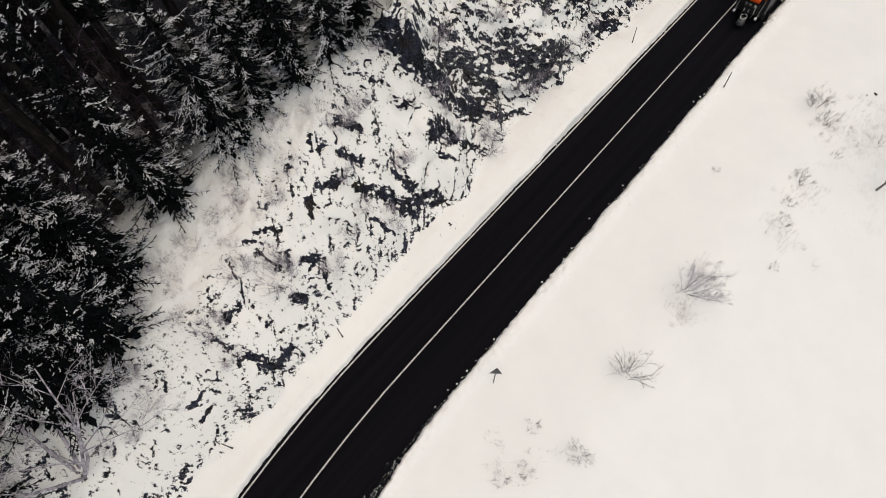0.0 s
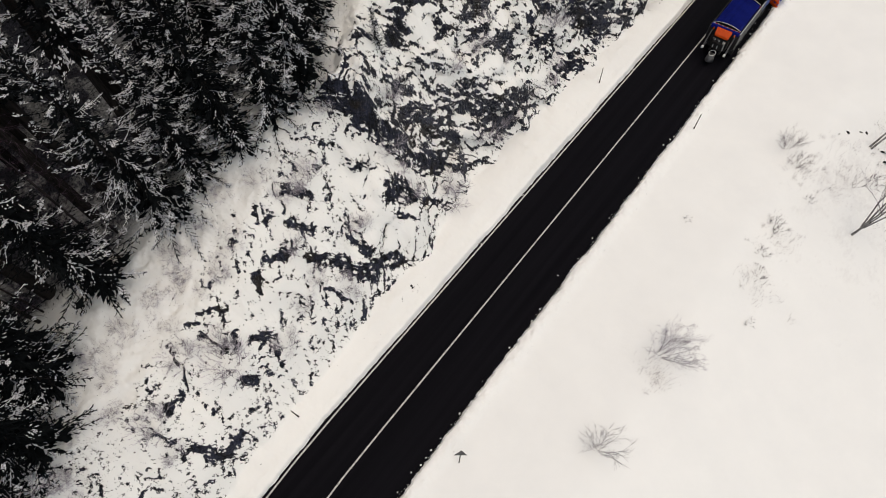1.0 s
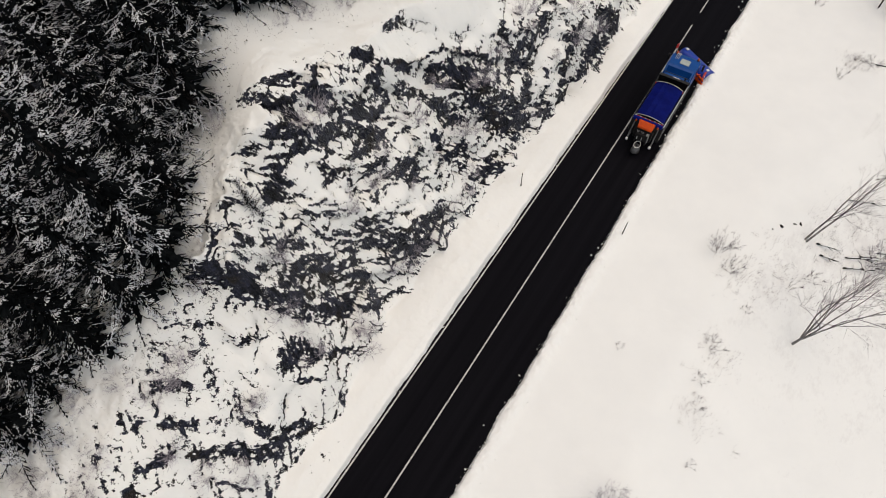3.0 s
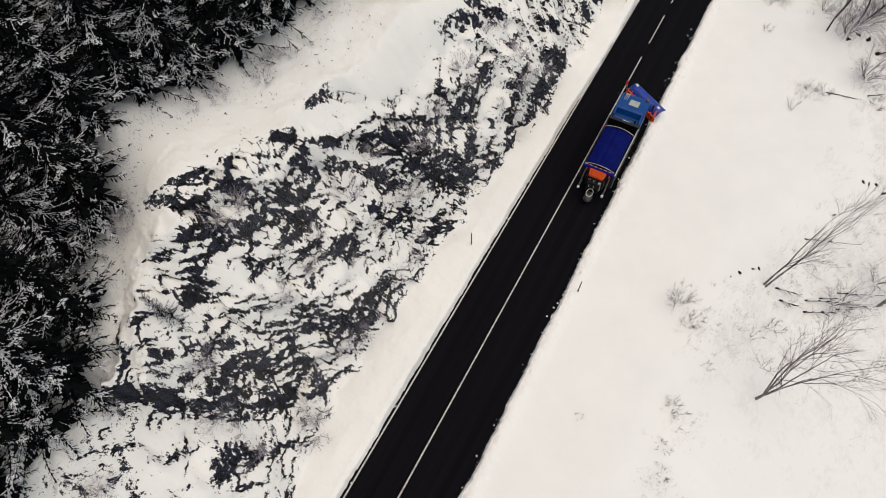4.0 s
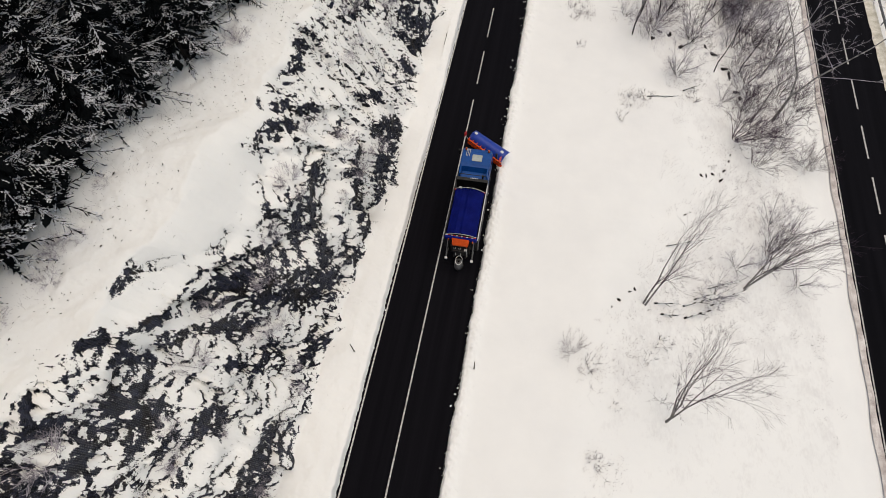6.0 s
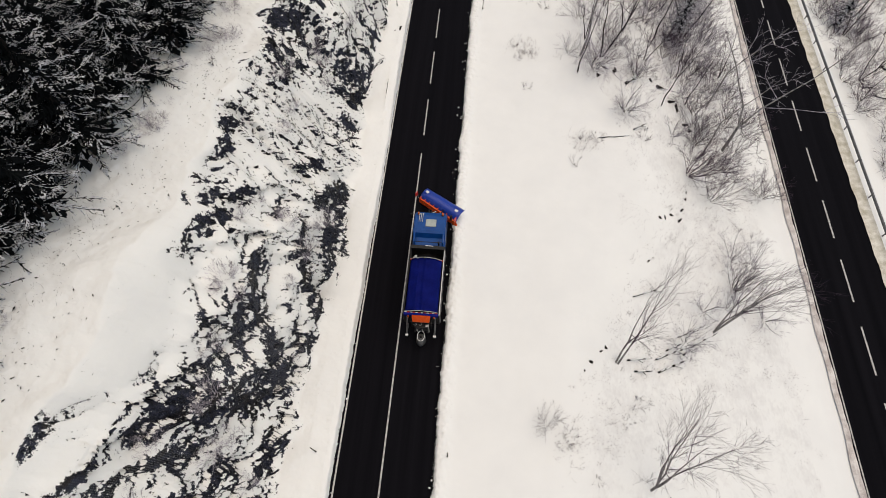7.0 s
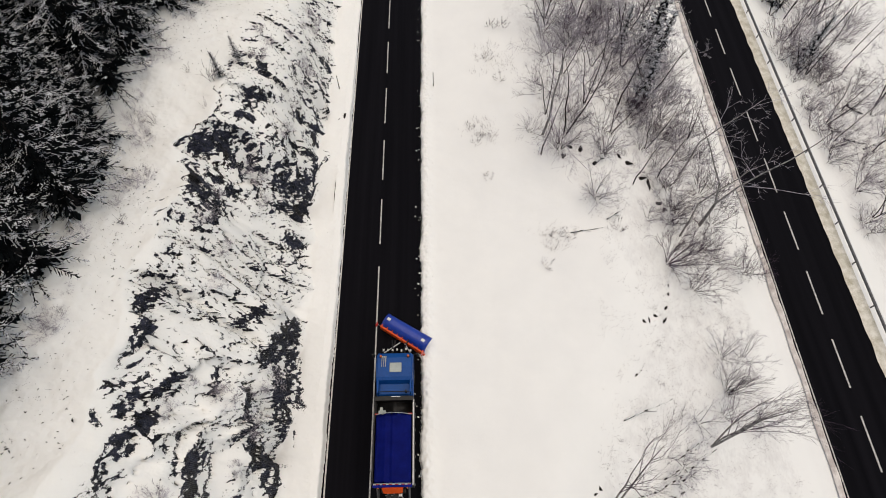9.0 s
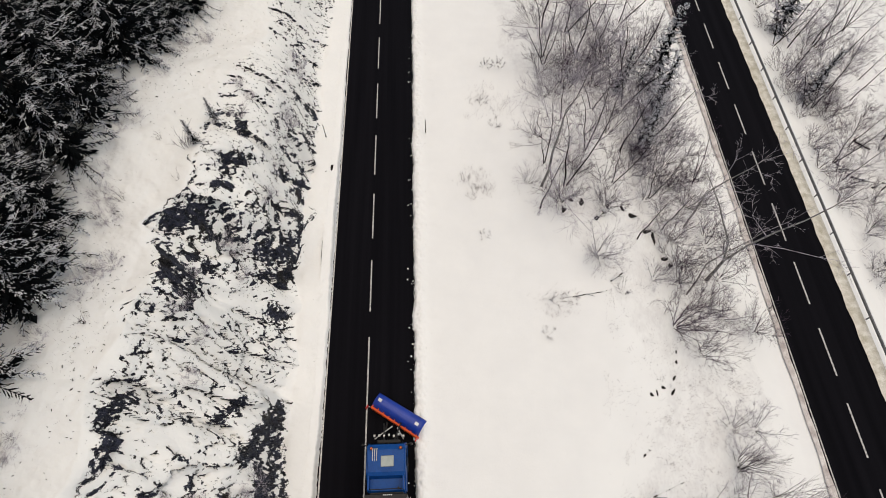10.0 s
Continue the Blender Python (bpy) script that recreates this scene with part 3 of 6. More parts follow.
    patch = fbm(x * 0.45, y * 0.45, z * 0.45, 3, 98) - 0.5
    cover = np.interp(y, COVER_Y, COVER)
    snow = cover + 1.7 * flat + (1.6 + 0.5 * south + 0.5 * far) * chunk + (1.15 - 0.5 * far) * ledge + 0.8 * patch - (0.8 - 0.1 * south) * bare + 2.2 * south * np.interp(y, [-60, -54], [0.4, 1.0]) * ribs + 0.6 * (1 - ends)
    # snow fills the hollows and rounds what it covers
    deep = smooth(-0.05, 0.3, snow)
    soft = blurred(blurred(out, 5, 0), 5, 1)
    out = out * (1 - deep) + (soft + 0.07) * deep
    return (*laid(out), snow, net)


COVER_Y, COVER = [-74, -50, -44, -38, -30, -24, -16, -10, -2, 3, 10, 14, 30], [0.40, 0.36, 0.38, 0.36, 0.36, 0.36, 0.38, 0.40, 0.32, 0.34, 0.38, 0.44, 0.46]


def grid_faces(nr, nc, c0=0, c1=None):
    c1 = nc - 1 if c1 is None else c1
    i, j = np.meshgrid(np.arange(nr - 1), np.arange(c0, c1), indexing="ij")
    k = (i * nc + j).ravel()
    return np.stack([k, k + 1, k + nc + 1, k + nc], 1)


def grid_object(name, X, Y, Z, mat, kind="structure", flat=False):
    nr, nc = X.shape
    v = np.stack([X.ravel(), Y.ravel(), Z.ravel()], 1)
    f = grid_faces(nr, nc)
    me = bpy.data.meshes.new(name)
    me.vertices.add(len(v))
    me.vertices.foreach_set("co", v.ravel())
    me.loops.add(f.size)
    me.loops.foreach_set("vertex_index", f.ravel().astype(np.int32))
    me.polygons.add(len(f))
    me.polygons.foreach_set("loop_start", np.arange(0, f.size, 4, dtype=np.int32))
    me.polygons.foreach_set("use_smooth", np.full(len(f), not flat))
    me.update(calc_edges=True)
    me.materials.append(mat)
    return new(name, me)


def spread(*pieces):
    """Stations along an axis: (from, to, step) pieces."""
    out = []
    for a, b, s in pieces:
        out.append(np.arange(a, b - s * 0.5, s))
    return np.append(np.concatenate(out), pieces[-1][1])


def ys(fine):
    return spread((-700, -120, 60), (-120, -74, 2.0), (-74, 34, fine), (34, 60, 1.0), (60, 900, 60))


def ground_grid(xs, fine):
    X, Y = np.meshgrid(xs, ys(fine))
    Z = height(X, Y)
    c = centre(Y)
    verge = np.abs(X - c)
    # the ploughed banks beside the main road
    ragged = 0.28 * (fbm(X * 0, Y * 0.5, X * 0, 4, 51) - 0.5) + 0.34 * (fbm(X * 0.8 + 9, Y * 3.0, X * 0, 4, 52, 0.8) - 0.5)
    wide = np.where(X > 0, np.minimum(0.06 * np.maximum(0, -57 - Y), 0.6), 0)
    inside = smooth(0.2, 0.0, verge - wide + ragged * np.where(X > 0, 1.0, 0.5) - np.where(X > 0, 3.02, np.interp(Y, [-20, -4], [2.98, 2.86])))
    bank = np.exp(-((verge - 3.5) / 0.45) ** 2) * np.where(X > 0, 0.22, 0.10) * (0.3 + 1.4 * fbm(X * 3, Y * 3, X * 0, 4, 53, 0.7))
    lumps = ((fbm(X * 1.1, Y * 1.1, X * 0, 4, 54) - 0.5) * 0.22 + (fbm(X * 0.35, Y * 0.35, X * 0, 2, 55) - 0.5) * 0.3) * np.where(X > 0, 0.3, np.where(X < -7, np.interp(Y, [-46, -42], [2.2, 1.4]), 1.0))
    side = np.clip((verge - 3.2) / 1.5, 0, 1) * np.where((X > 31) & (X < 40.5), 0.12, 1.0)
    Z = Z + bank + lumps * side
    Z = Z * (1 - inside) - 0.08 * inside
    # the second road lies in a shallow bed
    r2 = smooth(32.15, 32.42, X + 0.25 * (fbm(X * 0, Y * 0.8, X * 0, 3, 57) - 0.5)) * (1 - smooth(38.5, 38.9, X))
    return X, Y, Z * (1 - r2) + r2 * np.minimum(Z, -5.33)


for xs, fine, label in ((spread((-900, -120, 60), (-120, -50, 7), (-50, -15.3, 0.5)), 0.5, "shaded snow-covered forest floor above the rocks"),
                        (spread((-3.7, -1.3, 0.06), (-1.3, 2.6, 1.3), (2.6, 4.4, 0.06), (4.4, 5.0, 0.2)), 0.08, "ploughed snow banks along the road"),
                        (spread((4.92, 30.5, 0.4), (30.5, 41, 0.25), (41, 62, 0.7), (62, 120, 6), (120, 900, 60)), 0.4, "smooth snowfield sloping down to the lower road")):
    X, Y, Z = ground_grid(xs, fine)
    ground = grid_object("ground", X, Y, Z, M_SHADED_FLOOR if xs[0] < -800 and xs[-1] < 0 else M_SNOW)
    if ground.data.materials[0] == M_SHADED_FLOOR:
        # painted shade deepens from the forest's edge inwards
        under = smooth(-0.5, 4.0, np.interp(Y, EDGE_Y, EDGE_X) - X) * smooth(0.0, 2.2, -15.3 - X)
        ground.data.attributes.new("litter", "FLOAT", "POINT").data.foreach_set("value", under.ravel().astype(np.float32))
    if xs[-1] > 800:
        brink = np.interp(Y, [-60, -30, -18, -5, -2, 12, 40], [12.5, 11.0, 12.3, 19.6, 18.5, 12.0, 9.0])
        grass = smooth(-0.6, 1.6, X - brink + 2.0 * (fbm(X * 0.5, Y * 0.5, 0 * X, 3, 58) - 0.5)) * (1 - smooth(29.0, 31.5, X)) * np.interp(Y, [-48, -34, -20], [0.0, 0.75, 1.0]) + smooth(41.5, 43.5, X) * (1 - smooth(70, 90, X))
        ground.data.attributes.new("grassy", "FLOAT", "POINT").data.foreach_set("value", grass.ravel().astype(np.float32))
    tagged(ground, label, "ground", kind="structure")

XC = spread((-15.6, -4.6, STEP), (-4.6, -3.6, 0.1))
X, Y, Z = ground_grid(XC, STEP)
ROCK_Y = Y[:, 0]
LX, LY, LZ, lie, net = rock_slope(X, Y, Z, STEP)
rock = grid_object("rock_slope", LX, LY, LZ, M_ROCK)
for key, values in (("lie", lie), ("net", net)):
    rock.data.attributes.new(key, "FLOAT", "POINT").data.foreach_set("value", values.ravel().astype(np.float32))
tagged(rock, "steep dark rock face with netting, half buried in snow", "rock face", kind="structure")


def rock_at(x, y):
    i, j = int(np.argmin(np.abs(ROCK_Y - y))), int(np.argmin(np.abs(XC - x)))
    return float(LX[i, j]), float(LY[i, j]), float(LZ[i, j])


def ribbon(name, xs_of_y, ys, z, mat, thick=0.0, parent=None):
    verts, faces = [], []
    for y in ys:
        a, b = xs_of_y(y)
        verts += [(a, y, z), (b, y, z)]
    n = len(ys)
    faces = [(2 * i, 2 * i + 1, 2 * i + 3, 2 * i + 2) for i in range(n - 1)]
    return mesh_object(name, verts, faces, mat, parent)


road_ys = [float(v) for v in spread((-300, -80, 20), (-80, -50, 1), (-50, 60, 5), (60, 400, 40))]
main_road = ribbon("road", lambda y: (centre(y) - 3.5, centre(y) + 4.2), road_ys, 0.0, M_ASPHALT)
tagged(main_road, "wet black asphalt road cleared of snow", "road", kind="structure")
second_road = ribbon("road", lambda y: (32.5, 39.0), road_ys, -5.24, M_ASPHALT)
tagged(second_road, "wet black asphalt road below the field", "road", kind="structure")


def marking(x, y0, y1, z, parent, wide=0.10):
    n = max(2, int((y1 - y0) / 3))
    ys = [y0 + (y1 - y0) * i / n for i in range(n + 1)]
    c = centre if z > -1 else (lambda y: 0.0)
    ob = ribbon("lane_marking", lambda y: (c(y) + x - wide / 2, c(y) + x + wide / 2), ys, z + 0.004, M_LINE, 0, parent)
    return ob


marking(-0.05, -120, -1.1, 0, main_road)
for i in range(9):
    marking(-0.05, 0.8 + 6.0 * i, 4.9 + 6.0 * i, 0, main_road)
marking(-2.84, -120, 90, 0, main_road)
for i in range(-8, 12):
    marking(35.75, 2.45 + 6.0 * i, 6.35 + 6.0 * i, -5.24, second_road, 0.14)
marking(32.75, -90, 110, -5.24, second_road)

verge = ribbon("verge", lambda y: (38.70 + 0.06 * math.sin(y * 2.3) * math.sin(y * 0.37 + 1), 39.75), [float(v) for v in spread((-120, 120, 0.5))], -5.20, M_VERGE)
tagged(verge, "brown grassy verge dusted with snow", "verge", kind="structure")
verge = ribbon("verge", lambda y: (32.14 + 0.10 * math.sin(y * 0.9) * math.sin(y * 0.31 + 2), 32.60 + 0.05 * math.sin(y * 2.3) * math.sin(y * 0.7)), [float(v) for v in spread((-120, 120, 0.5))], -5.225, M_SLUSH)
tagged(verge, "brownish slush along the lower road's edge", "verge", kind="structure")


# ---- the gritting truck ----
def make_truck():
    truck = new("gritting_truck")
    tagged(truck, "blue gritting truck with covered bed and angled snow plough", "truck")
    bm = bmesh.new()
    for x in (-0.42, 0.42):
        box(bm, x - 0.06, x + 0.06, -2.6, 5.6, 0.75, 0.98)
    for y in (-1.8, 0.2, 2.6, 4.6):
        box(bm, -0.5, 0.5, y - 0.08, y + 0.08, 0.72, 0.9)
    part("chassis", bm, M_DARK, truck)
    # wheels
    for x, y in ((-1.0, 4.75), (1.0, 4.75), (-1.0, -0.9), (1.0, -0.9), (-1.0, 0.5), (1.0, 0.5)):
        bm = bmesh.new()
        side = 1 if x > 0 else -1
        prof = [(0.30, -0.14), (0.44, -0.16), (0.50, -0.11), (0.52, 0), (0.50, 0.11), (0.44, 0.16), (0.30, 0.14)]
        rings = []
        for r, w in prof:
            rings.append([bm.verts.new((x + w, y + r * math.cos(a), 0.525 + r * math.sin(a))) for a in [2 * math.pi * k / 24 for k in range(24)]])
        for a, b in zip(rings, rings[1:]):
            for k in range(24):
                bm.faces.new((a[k], a[(k + 1) % 24], b[(k + 1) % 24], b[k]))
        wheel = part("wheel", bm, M_RUBBER, truck, "black rubber tyre", True)
        bm = bmesh.new()
        rod(bm, (x - 0.1 * side, y, 0.525), (x + 0.10 * side, y, 0.525), 0.31, 0.28, 20)
        rod(bm, (x + 0.08 * side, y, 0.525), (x + 0.16 * side, y, 0.525), 0.12, 0.1, 12)
        part("rim", bm, M_GREY, wheel)
    # mudguards
    for x in (-1.0, 1.0):
        bm = bmesh.new()
        arc = [(-0.2 + 1.42 * math.cos(a), 0.55 + 0.66 * math.sin(a)) for a in [math.pi * k / 12 for k in range(13)]]
        inner = [(y, z - 0.03) for y, z in reversed(arc)]
        extrude_profile(bm, arc + inner, x - 0.2, x + 0.2)
        part("mudguard", bm, M_DARK, truck)
    # tipping bed
    bm = bmesh.new()
    box(bm, -1.16, 1.16, -2.0, 2.9, 1.12, 1.24)
    bed = part("tipping_bed", bm, M_GREY, truck, "grey steel tipping bed with worn boards")
    for x, w in ((-1.2, -1.14), (1.14, 1.2)):
        bm = bmesh.new()
        box(bm, x, w, -2.0, 2.86, 1.2, 2.62, 0.012)
        for k in range(7):
            y = -1.9 + 0.78 * k
            xo = x - 0.045 if x < 0 else w - 0.005
            box(bm, xo, xo + 0.05, y - 0.05, y + 0.05, 1.2, 2.58, 0.01)
        part("side_board", bm, M_GREY, bed)
        bm = bmesh.new()
        rx = (x + w) / 2
        box(bm, rx - 0.035, rx + 0.035, -2.02, 2.92, 2.62, 2.70, 0.02)
        part("top_rail", bm, M_ALU if x > 0 else M_DARK, bed, "bright metal rail" if x > 0 else "")
    bm = bmesh.new()
    box(bm, -1.2, 1.2, 2.84, 2.94, 1.2, 2.86, 0.015)
    part("headboard", bm, M_DARK, bed)
    bm = bmesh.new()
    box(bm, -1.2, 1.2, 2.72, 2.98, 2.84, 2.9, 0.02)
    part("headboard_ledge", bm, M_DARK, bed, "dark ledge with worn pale edge")
    bm = bmesh.new()
    for k in range(5):
        box(bm, -0.16 + 0.11 * k, -0.07 + 0.11 * k, 2.92, 2.97, 2.89, 2.92 + 0.015 * (k % 2), 0.01)
    part("pale_scuffs", bm, M_WHITE, bed)
    bm = bmesh.new()
    box(bm, -1.2, 1.2, -2.06, -1.98, 1.2, 2.55, 0.012)
    part("tailgate", bm, M_DARK, bed)
    # salt in the front of the bed, and its spreader box
    bm = bmesh.new()
    bmesh.ops.create_grid(bm, x_segments=14, y_segments=24, size=1, matrix=Matrix.Translation((0, 0.45, 1.55)) @ Matrix.Diagonal((1.12, 2.38, 1, 1)))
    for v in bm.verts:
        v.co.z += 0.45 * (1 - abs(v.co.x)) + 0.25 * (noise.noise(v.co * 1.7))
    part("salt_load", bm, M_DARK, bed, "dark wet grit", True)
    bm = bmesh.new()
    box(bm, -0.95, -0.5, 1.9, 2.2, 2.45, 2.6, 0.03)
    box(bm, -0.88, -0.7, 2.2, 2.4, 2.4, 2.5, 0.02)
    part("hopper_bracket", bm, M_HATCH, bed, "pale metal bracket")
    for x in (-1.05, 1.0):
        bm = bmesh.new()
        box(bm, x - 0.12, x + 0.12, 1.92, 2.0, 2.62, 2.70, 0.01)
        part("corner_bracket", bm, M_RED, bed, "red corner bracket")
    # folded tarpaulin cover
    bm = bmesh.new()
    nx, ny = 40, 30
    rows = []
    for j in range(ny + 1):
        v = j / ny
        y = -1.92 + 3.76 * v
        row = []
        for i in range(nx + 1):
            u = -1 + 2 * i / nx
            z = 3.06 - 0.20 * abs(u) ** 2.2
            z += 0.045 * math.exp(-((u + 0.42) / 0.06) ** 2) - 0.05 * math.exp(-((u + 0.15) / 0.10) ** 2) + 0.03 * math.exp(-((u + 0.02) / 0.05) ** 2)
            z += 0.03 * noise.noise(Vector((u * 3, y * 0.5, 1.3))) + 0.012 * noise.noise(Vector((u * 9, y * 2.5, 4)))
            sag = 0.05 * math.sin(v * math.pi * 5) * (1 - abs(u)) * 0.3
            yy = y + (0.10 * (1 - u * u) * (1 if j == ny else 0)) + (0.04 * math.sin(u * 14) if j == ny else 0)
            if abs(u) > 0.96:
                z -= 0.16
            row.append(bm.verts.new((u * 1.07, yy, z - sag)))
        rows.append(row)
    for a, b in zip(rows, rows[1:]):
        for i in range(nx):
            bm.faces.new((a[i], a[i + 1], b[i + 1], b[i]))
    bmesh.ops.solidify(bm, geom=bm.faces[:], thickness=0.012)
    tarp = part("tarpaulin", bm, M_TARP, bed, "deep blue tarpaulin with long folds", True)
    for y in (-1.94, 1.88):
        bm = bmesh.new()
        for i in range(16):
            u0, u1 = -1 + i / 8, -1 + (i + 1) / 8
            z0, z1 = 3.085 - 0.2 * abs(u0) ** 2.2, 3.085 - 0.2 * abs(u1) ** 2.2
            o0 = 0.08 * (1 - u0 * u0) if y > 0 else 0
            o1 = 0.08 * (1 - u1 * u1) if y > 0 else 0
            rod(bm, (u0 * 1.07, y + o0, z0), (u1 * 1.07, y + o1, z1), 0.022, None, 6)
        part("tarpaulin_hem", bm, M_ALU, tarp, "pale rope along the hem")
    bm = bmesh.new()
    box(bm, -1.12, 1.12, -2.12, -1.96, 2.5, 2.80, 0.02)
    part("rear_hood", bm, M_TARP, bed)
    for i in range(12):
        bm = bmesh.new()
        box(bm, -1.08 + 0.18 * i, -0.93 + 0.18 * i, -2.0, -1.95, 2.815, 2.845, 0.005)
        part("warning_strip", bm, M_RED if i % 2 else M_WHITE, bed)
    # orange hopper end
    bm = bmesh.new()
    top = [(-0.62, -2.13, 2.76), (0.62, -2.13, 2.76), (0.55, -2.42, 2.30), (-0.55, -2.42, 2.30)]
    lo = [(x, y + 0.06, z - 0.25) for x, y, z in top]
    a = [bm.verts.new(p) for p in top]
    b = [bm.verts.new(p) for p in lo]
    bm.faces.new(a)
    bm.faces.new(b[::-1])
    for i in range(4):
        bm.faces.new((a[i], b[i], b[(i + 1) % 4], a[(i + 1) % 4]))
    bmesh.ops.bevel(bm, geom=bm.edges[:], offset=0.03, segments=2, affect="EDGES")
    part("spreader_hopper", bm, M_ORANGE, truck, "bright orange hopper end")
    # spreader arms, lamps and spinner
    for x in (-0.92, 0.92):
        bm = bmesh.new()
        rod(bm, (x, -2.05, 2.3), (x, -2.75, 1.5), 0.045)
        rod(bm, (x, -2.05, 1.0), (x, -2.95, 1.2), 0.04)
        rod(bm, (x, -2.75, 1.5), (x, -2.95, 1.2), 0.05)
        arm = part("spreader_arm", bm, M_GREY, truck)
        bm = bmesh.new()
        box(bm, x - 0.09, x + 0.09, -3.04, -2.9, 1.12, 1.32, 0.03)
        part("rear_light", bm, M_WHITE, arm, "pale lamp housing")
        bm = bmesh.new()
        rod(bm, (x * 0.92, -2.14, 2.42), (x * 0.92, -2.14, 2.6), 0.06, 0.05, 10)
        part("beacon", bm, M_LAMP, truck, "amber beacon")
    bm = bmesh.new()
    box(bm, -0.7, 0.7, -2.35, -2.1, 1.0, 2.0, 0.04)
    box(bm, -0.45, 0.45, -2.6, -2.3, 1.1, 1.75, 0.04)
    spreader = part("spreader_box", bm, M_DARK, truck)
    bm = bmesh.new()
    for x in (-0.35, 0.0, 0.45):
        rod(bm, (x, -2.3, 1.9), (x + 0.1, -2.7, 1.3), 0.03)
        rod(bm, (x, -2.45, 1.7), (x - 0.12, -2.5, 2.0), 0.02)
    box(bm, 0.3, 0.5, -2.55, -2.4, 1.75, 1.9, 0.03)
    part("hydraulic_lines", bm, M_ALU, spreader)
    bm = bmesh.new()
    prof = [(0.10, 0.95), (0.26, 0.85), (0.34, 0.45), (0.30, 0.42), (0.22, 0.8), (0.06, 0.9)]
    rings = [[bm.verts.new((r * math.cos(a) * 0.95, -2.95 + r * math.sin(a) * (1.5 if math.sin(a) < 0 else 1.0), z)) for a in [2 * math.pi * k / 20 for k in range(20)]] for r, z in prof]
    for a, b in zip(rings, rings[1:]):
        for k in range(20):
            bm.faces.new((a[k], a[(k + 1) % 20], b[(k + 1) % 20], b[k]))
    part("spinner_hood", bm, M_GREY, spreader, "grey funnel over the spinner", True)
    bm = bmesh.new()
    for k in range(20):
        a0, a1 = 2 * math.pi * k / 20, 2 * math.pi * (k + 1) / 20
        rod(bm, (0.24 * math.cos(a0), -2.9 + 0.36 * math.sin(a0), 0.98), (0.24 * math.cos(a1), -2.9 + 0.36 * math.sin(a1), 0.98), 0.022, None, 6)
    part("hoop", bm, M_WHITE, spreader, "white ring")
    bm = bmesh.new()
    rod(bm, (0, -3.0, 0.33), (0, -3.0, 0.37), 0.36, 0.36, 24)
    for k in range(6):
        a = math.pi * k / 3
        rod(bm, (0, -3.0, 0.4), (0.34 * math.cos(a), -3.0 + 0.34 * math.sin(a), 0.4), 0.02, None, 6)
    part("spinner_disc", bm, M_DARK, spreader)
    # cab
    bm = bmesh.new()
    prof = [(3.1, 0.85), (3.1, 2.3), (3.2, 2.42), (3.82, 2.48), (3.95, 2.93), (4.15, 3.02), (5.35, 3.02), (5.66, 2.88), (5.85, 2.0), (5.9, 1.5), (5.9, 0.75), (5.3, 0.75), (5.25, 1.05), (4.9, 1.2), (4.5, 1.15), (4.2, 0.9)]
    extrude_profile(bm, prof, -1.13, 1.13)
    bmesh.ops.bevel(bm, geom=[e for e in bm.edges if abs(abs(e.verts[0].co.x) - 1.13) < 1e-4 and abs(abs(e.verts[1].co.x) - 1.13) < 1e-4 and abs(e.verts[0].co.x - e.verts[1].co.x) < 1e-4], offset=0.08, segments=3, affect="EDGES")
    cab = part("cab", bm, M_CAB, truck, "blue painted cab", False)
    bm = bmesh.new()
    a = [(-1.0, 5.73, 2.75), (1.0, 5.73, 2.75), (1.04, 5.9, 1.92), (-1.04, 5.9, 1.92)]
    f = [bm.verts.new(p) for p in a]
    bm.faces.new(f)
    bmesh.ops.solidify(bm, geom=bm.faces[:], thickness=0.02)
    part("windscreen", bm, M_GLASS, cab)
    for x in (-1.135, 1.135):
        bm = bmesh.new()
        f = [bm.verts.new((x, y, z)) for y, z in ((4.5, 1.85), (5.55, 1.85), (5.45, 2.6), (4.5, 2.6))]
        bm.faces.new(f)
        bmesh.ops.solidify(bm, geom=bm.faces[:], thickness=0.02 if x > 0 else -0.02)
        part("side_window", bm, M_GLASS, cab)
        s = 1 if x > 0 else -1
        bm = bmesh.new()
        rod(bm, (1.1 * s, 5.6, 2.6), (1.42 * s, 5.75, 2.55), 0.02)
        box(bm, min(1.34 * s, 1.50 * s), max(1.34 * s, 1.50 * s), 5.66, 5.78, 2.0, 2.55, 0.03)
        part("mirror", bm, M_DARK, cab)
        bm = bmesh.new()
        rod(bm, (0.85 * s, 5.42, 2.98), (0.85 * s, 5.42, 3.06), 0.11, 0.10, 14)
        lampb = part("beacon_base", bm, M_DARK, cab)
        bm = bmesh.new()
        rod(bm, (0.85 * s, 5.42, 3.06), (0.85 * s, 5.42, 3.22), 0.085, 0.06, 14)
        part("beacon", bm, M_LAMP, lampb, "amber beacon")
    bm = bmesh.new()
    box(bm, -0.3, 0.45, 4.42, 5.02, 3.0, 3.07, 0.05)
    part("roof_hatch", bm, M_HATCH, cab, "pale grey roof hatch")
    for x in (-0.78, -0.66, -0.54):
        bm = bmesh.new()
        rod(bm, (x, 4.75, 3.08), (x, 5.3, 3.08), 0.018, 0.03, 8)
        rod(bm, (x, 5.3, 3.08), (x, 5.42, 3.08), 0.03, 0.06, 8)
        part("air_horn", bm, M_ALU, cab, "chrome air horn")
    for s in (-1, 1):
        bm = bmesh.new()
        box(bm, min(0.95 * s, 1.05 * s), max(0.95 * s, 1.05 * s), 3.2, 3.95, 2.4, 3.0, 0.03)
        part("roof_fin", bm, M_CAB, cab)
    bm = bmesh.new()
    box(bm, -0.95, 0.95, 3.0, 3.12, 1.2, 2.38, 0.03)
    rod(bm, (0.72, 3.3, 1.1), (0.72, 3.3, 2.9), 0.06, 0.06, 12)
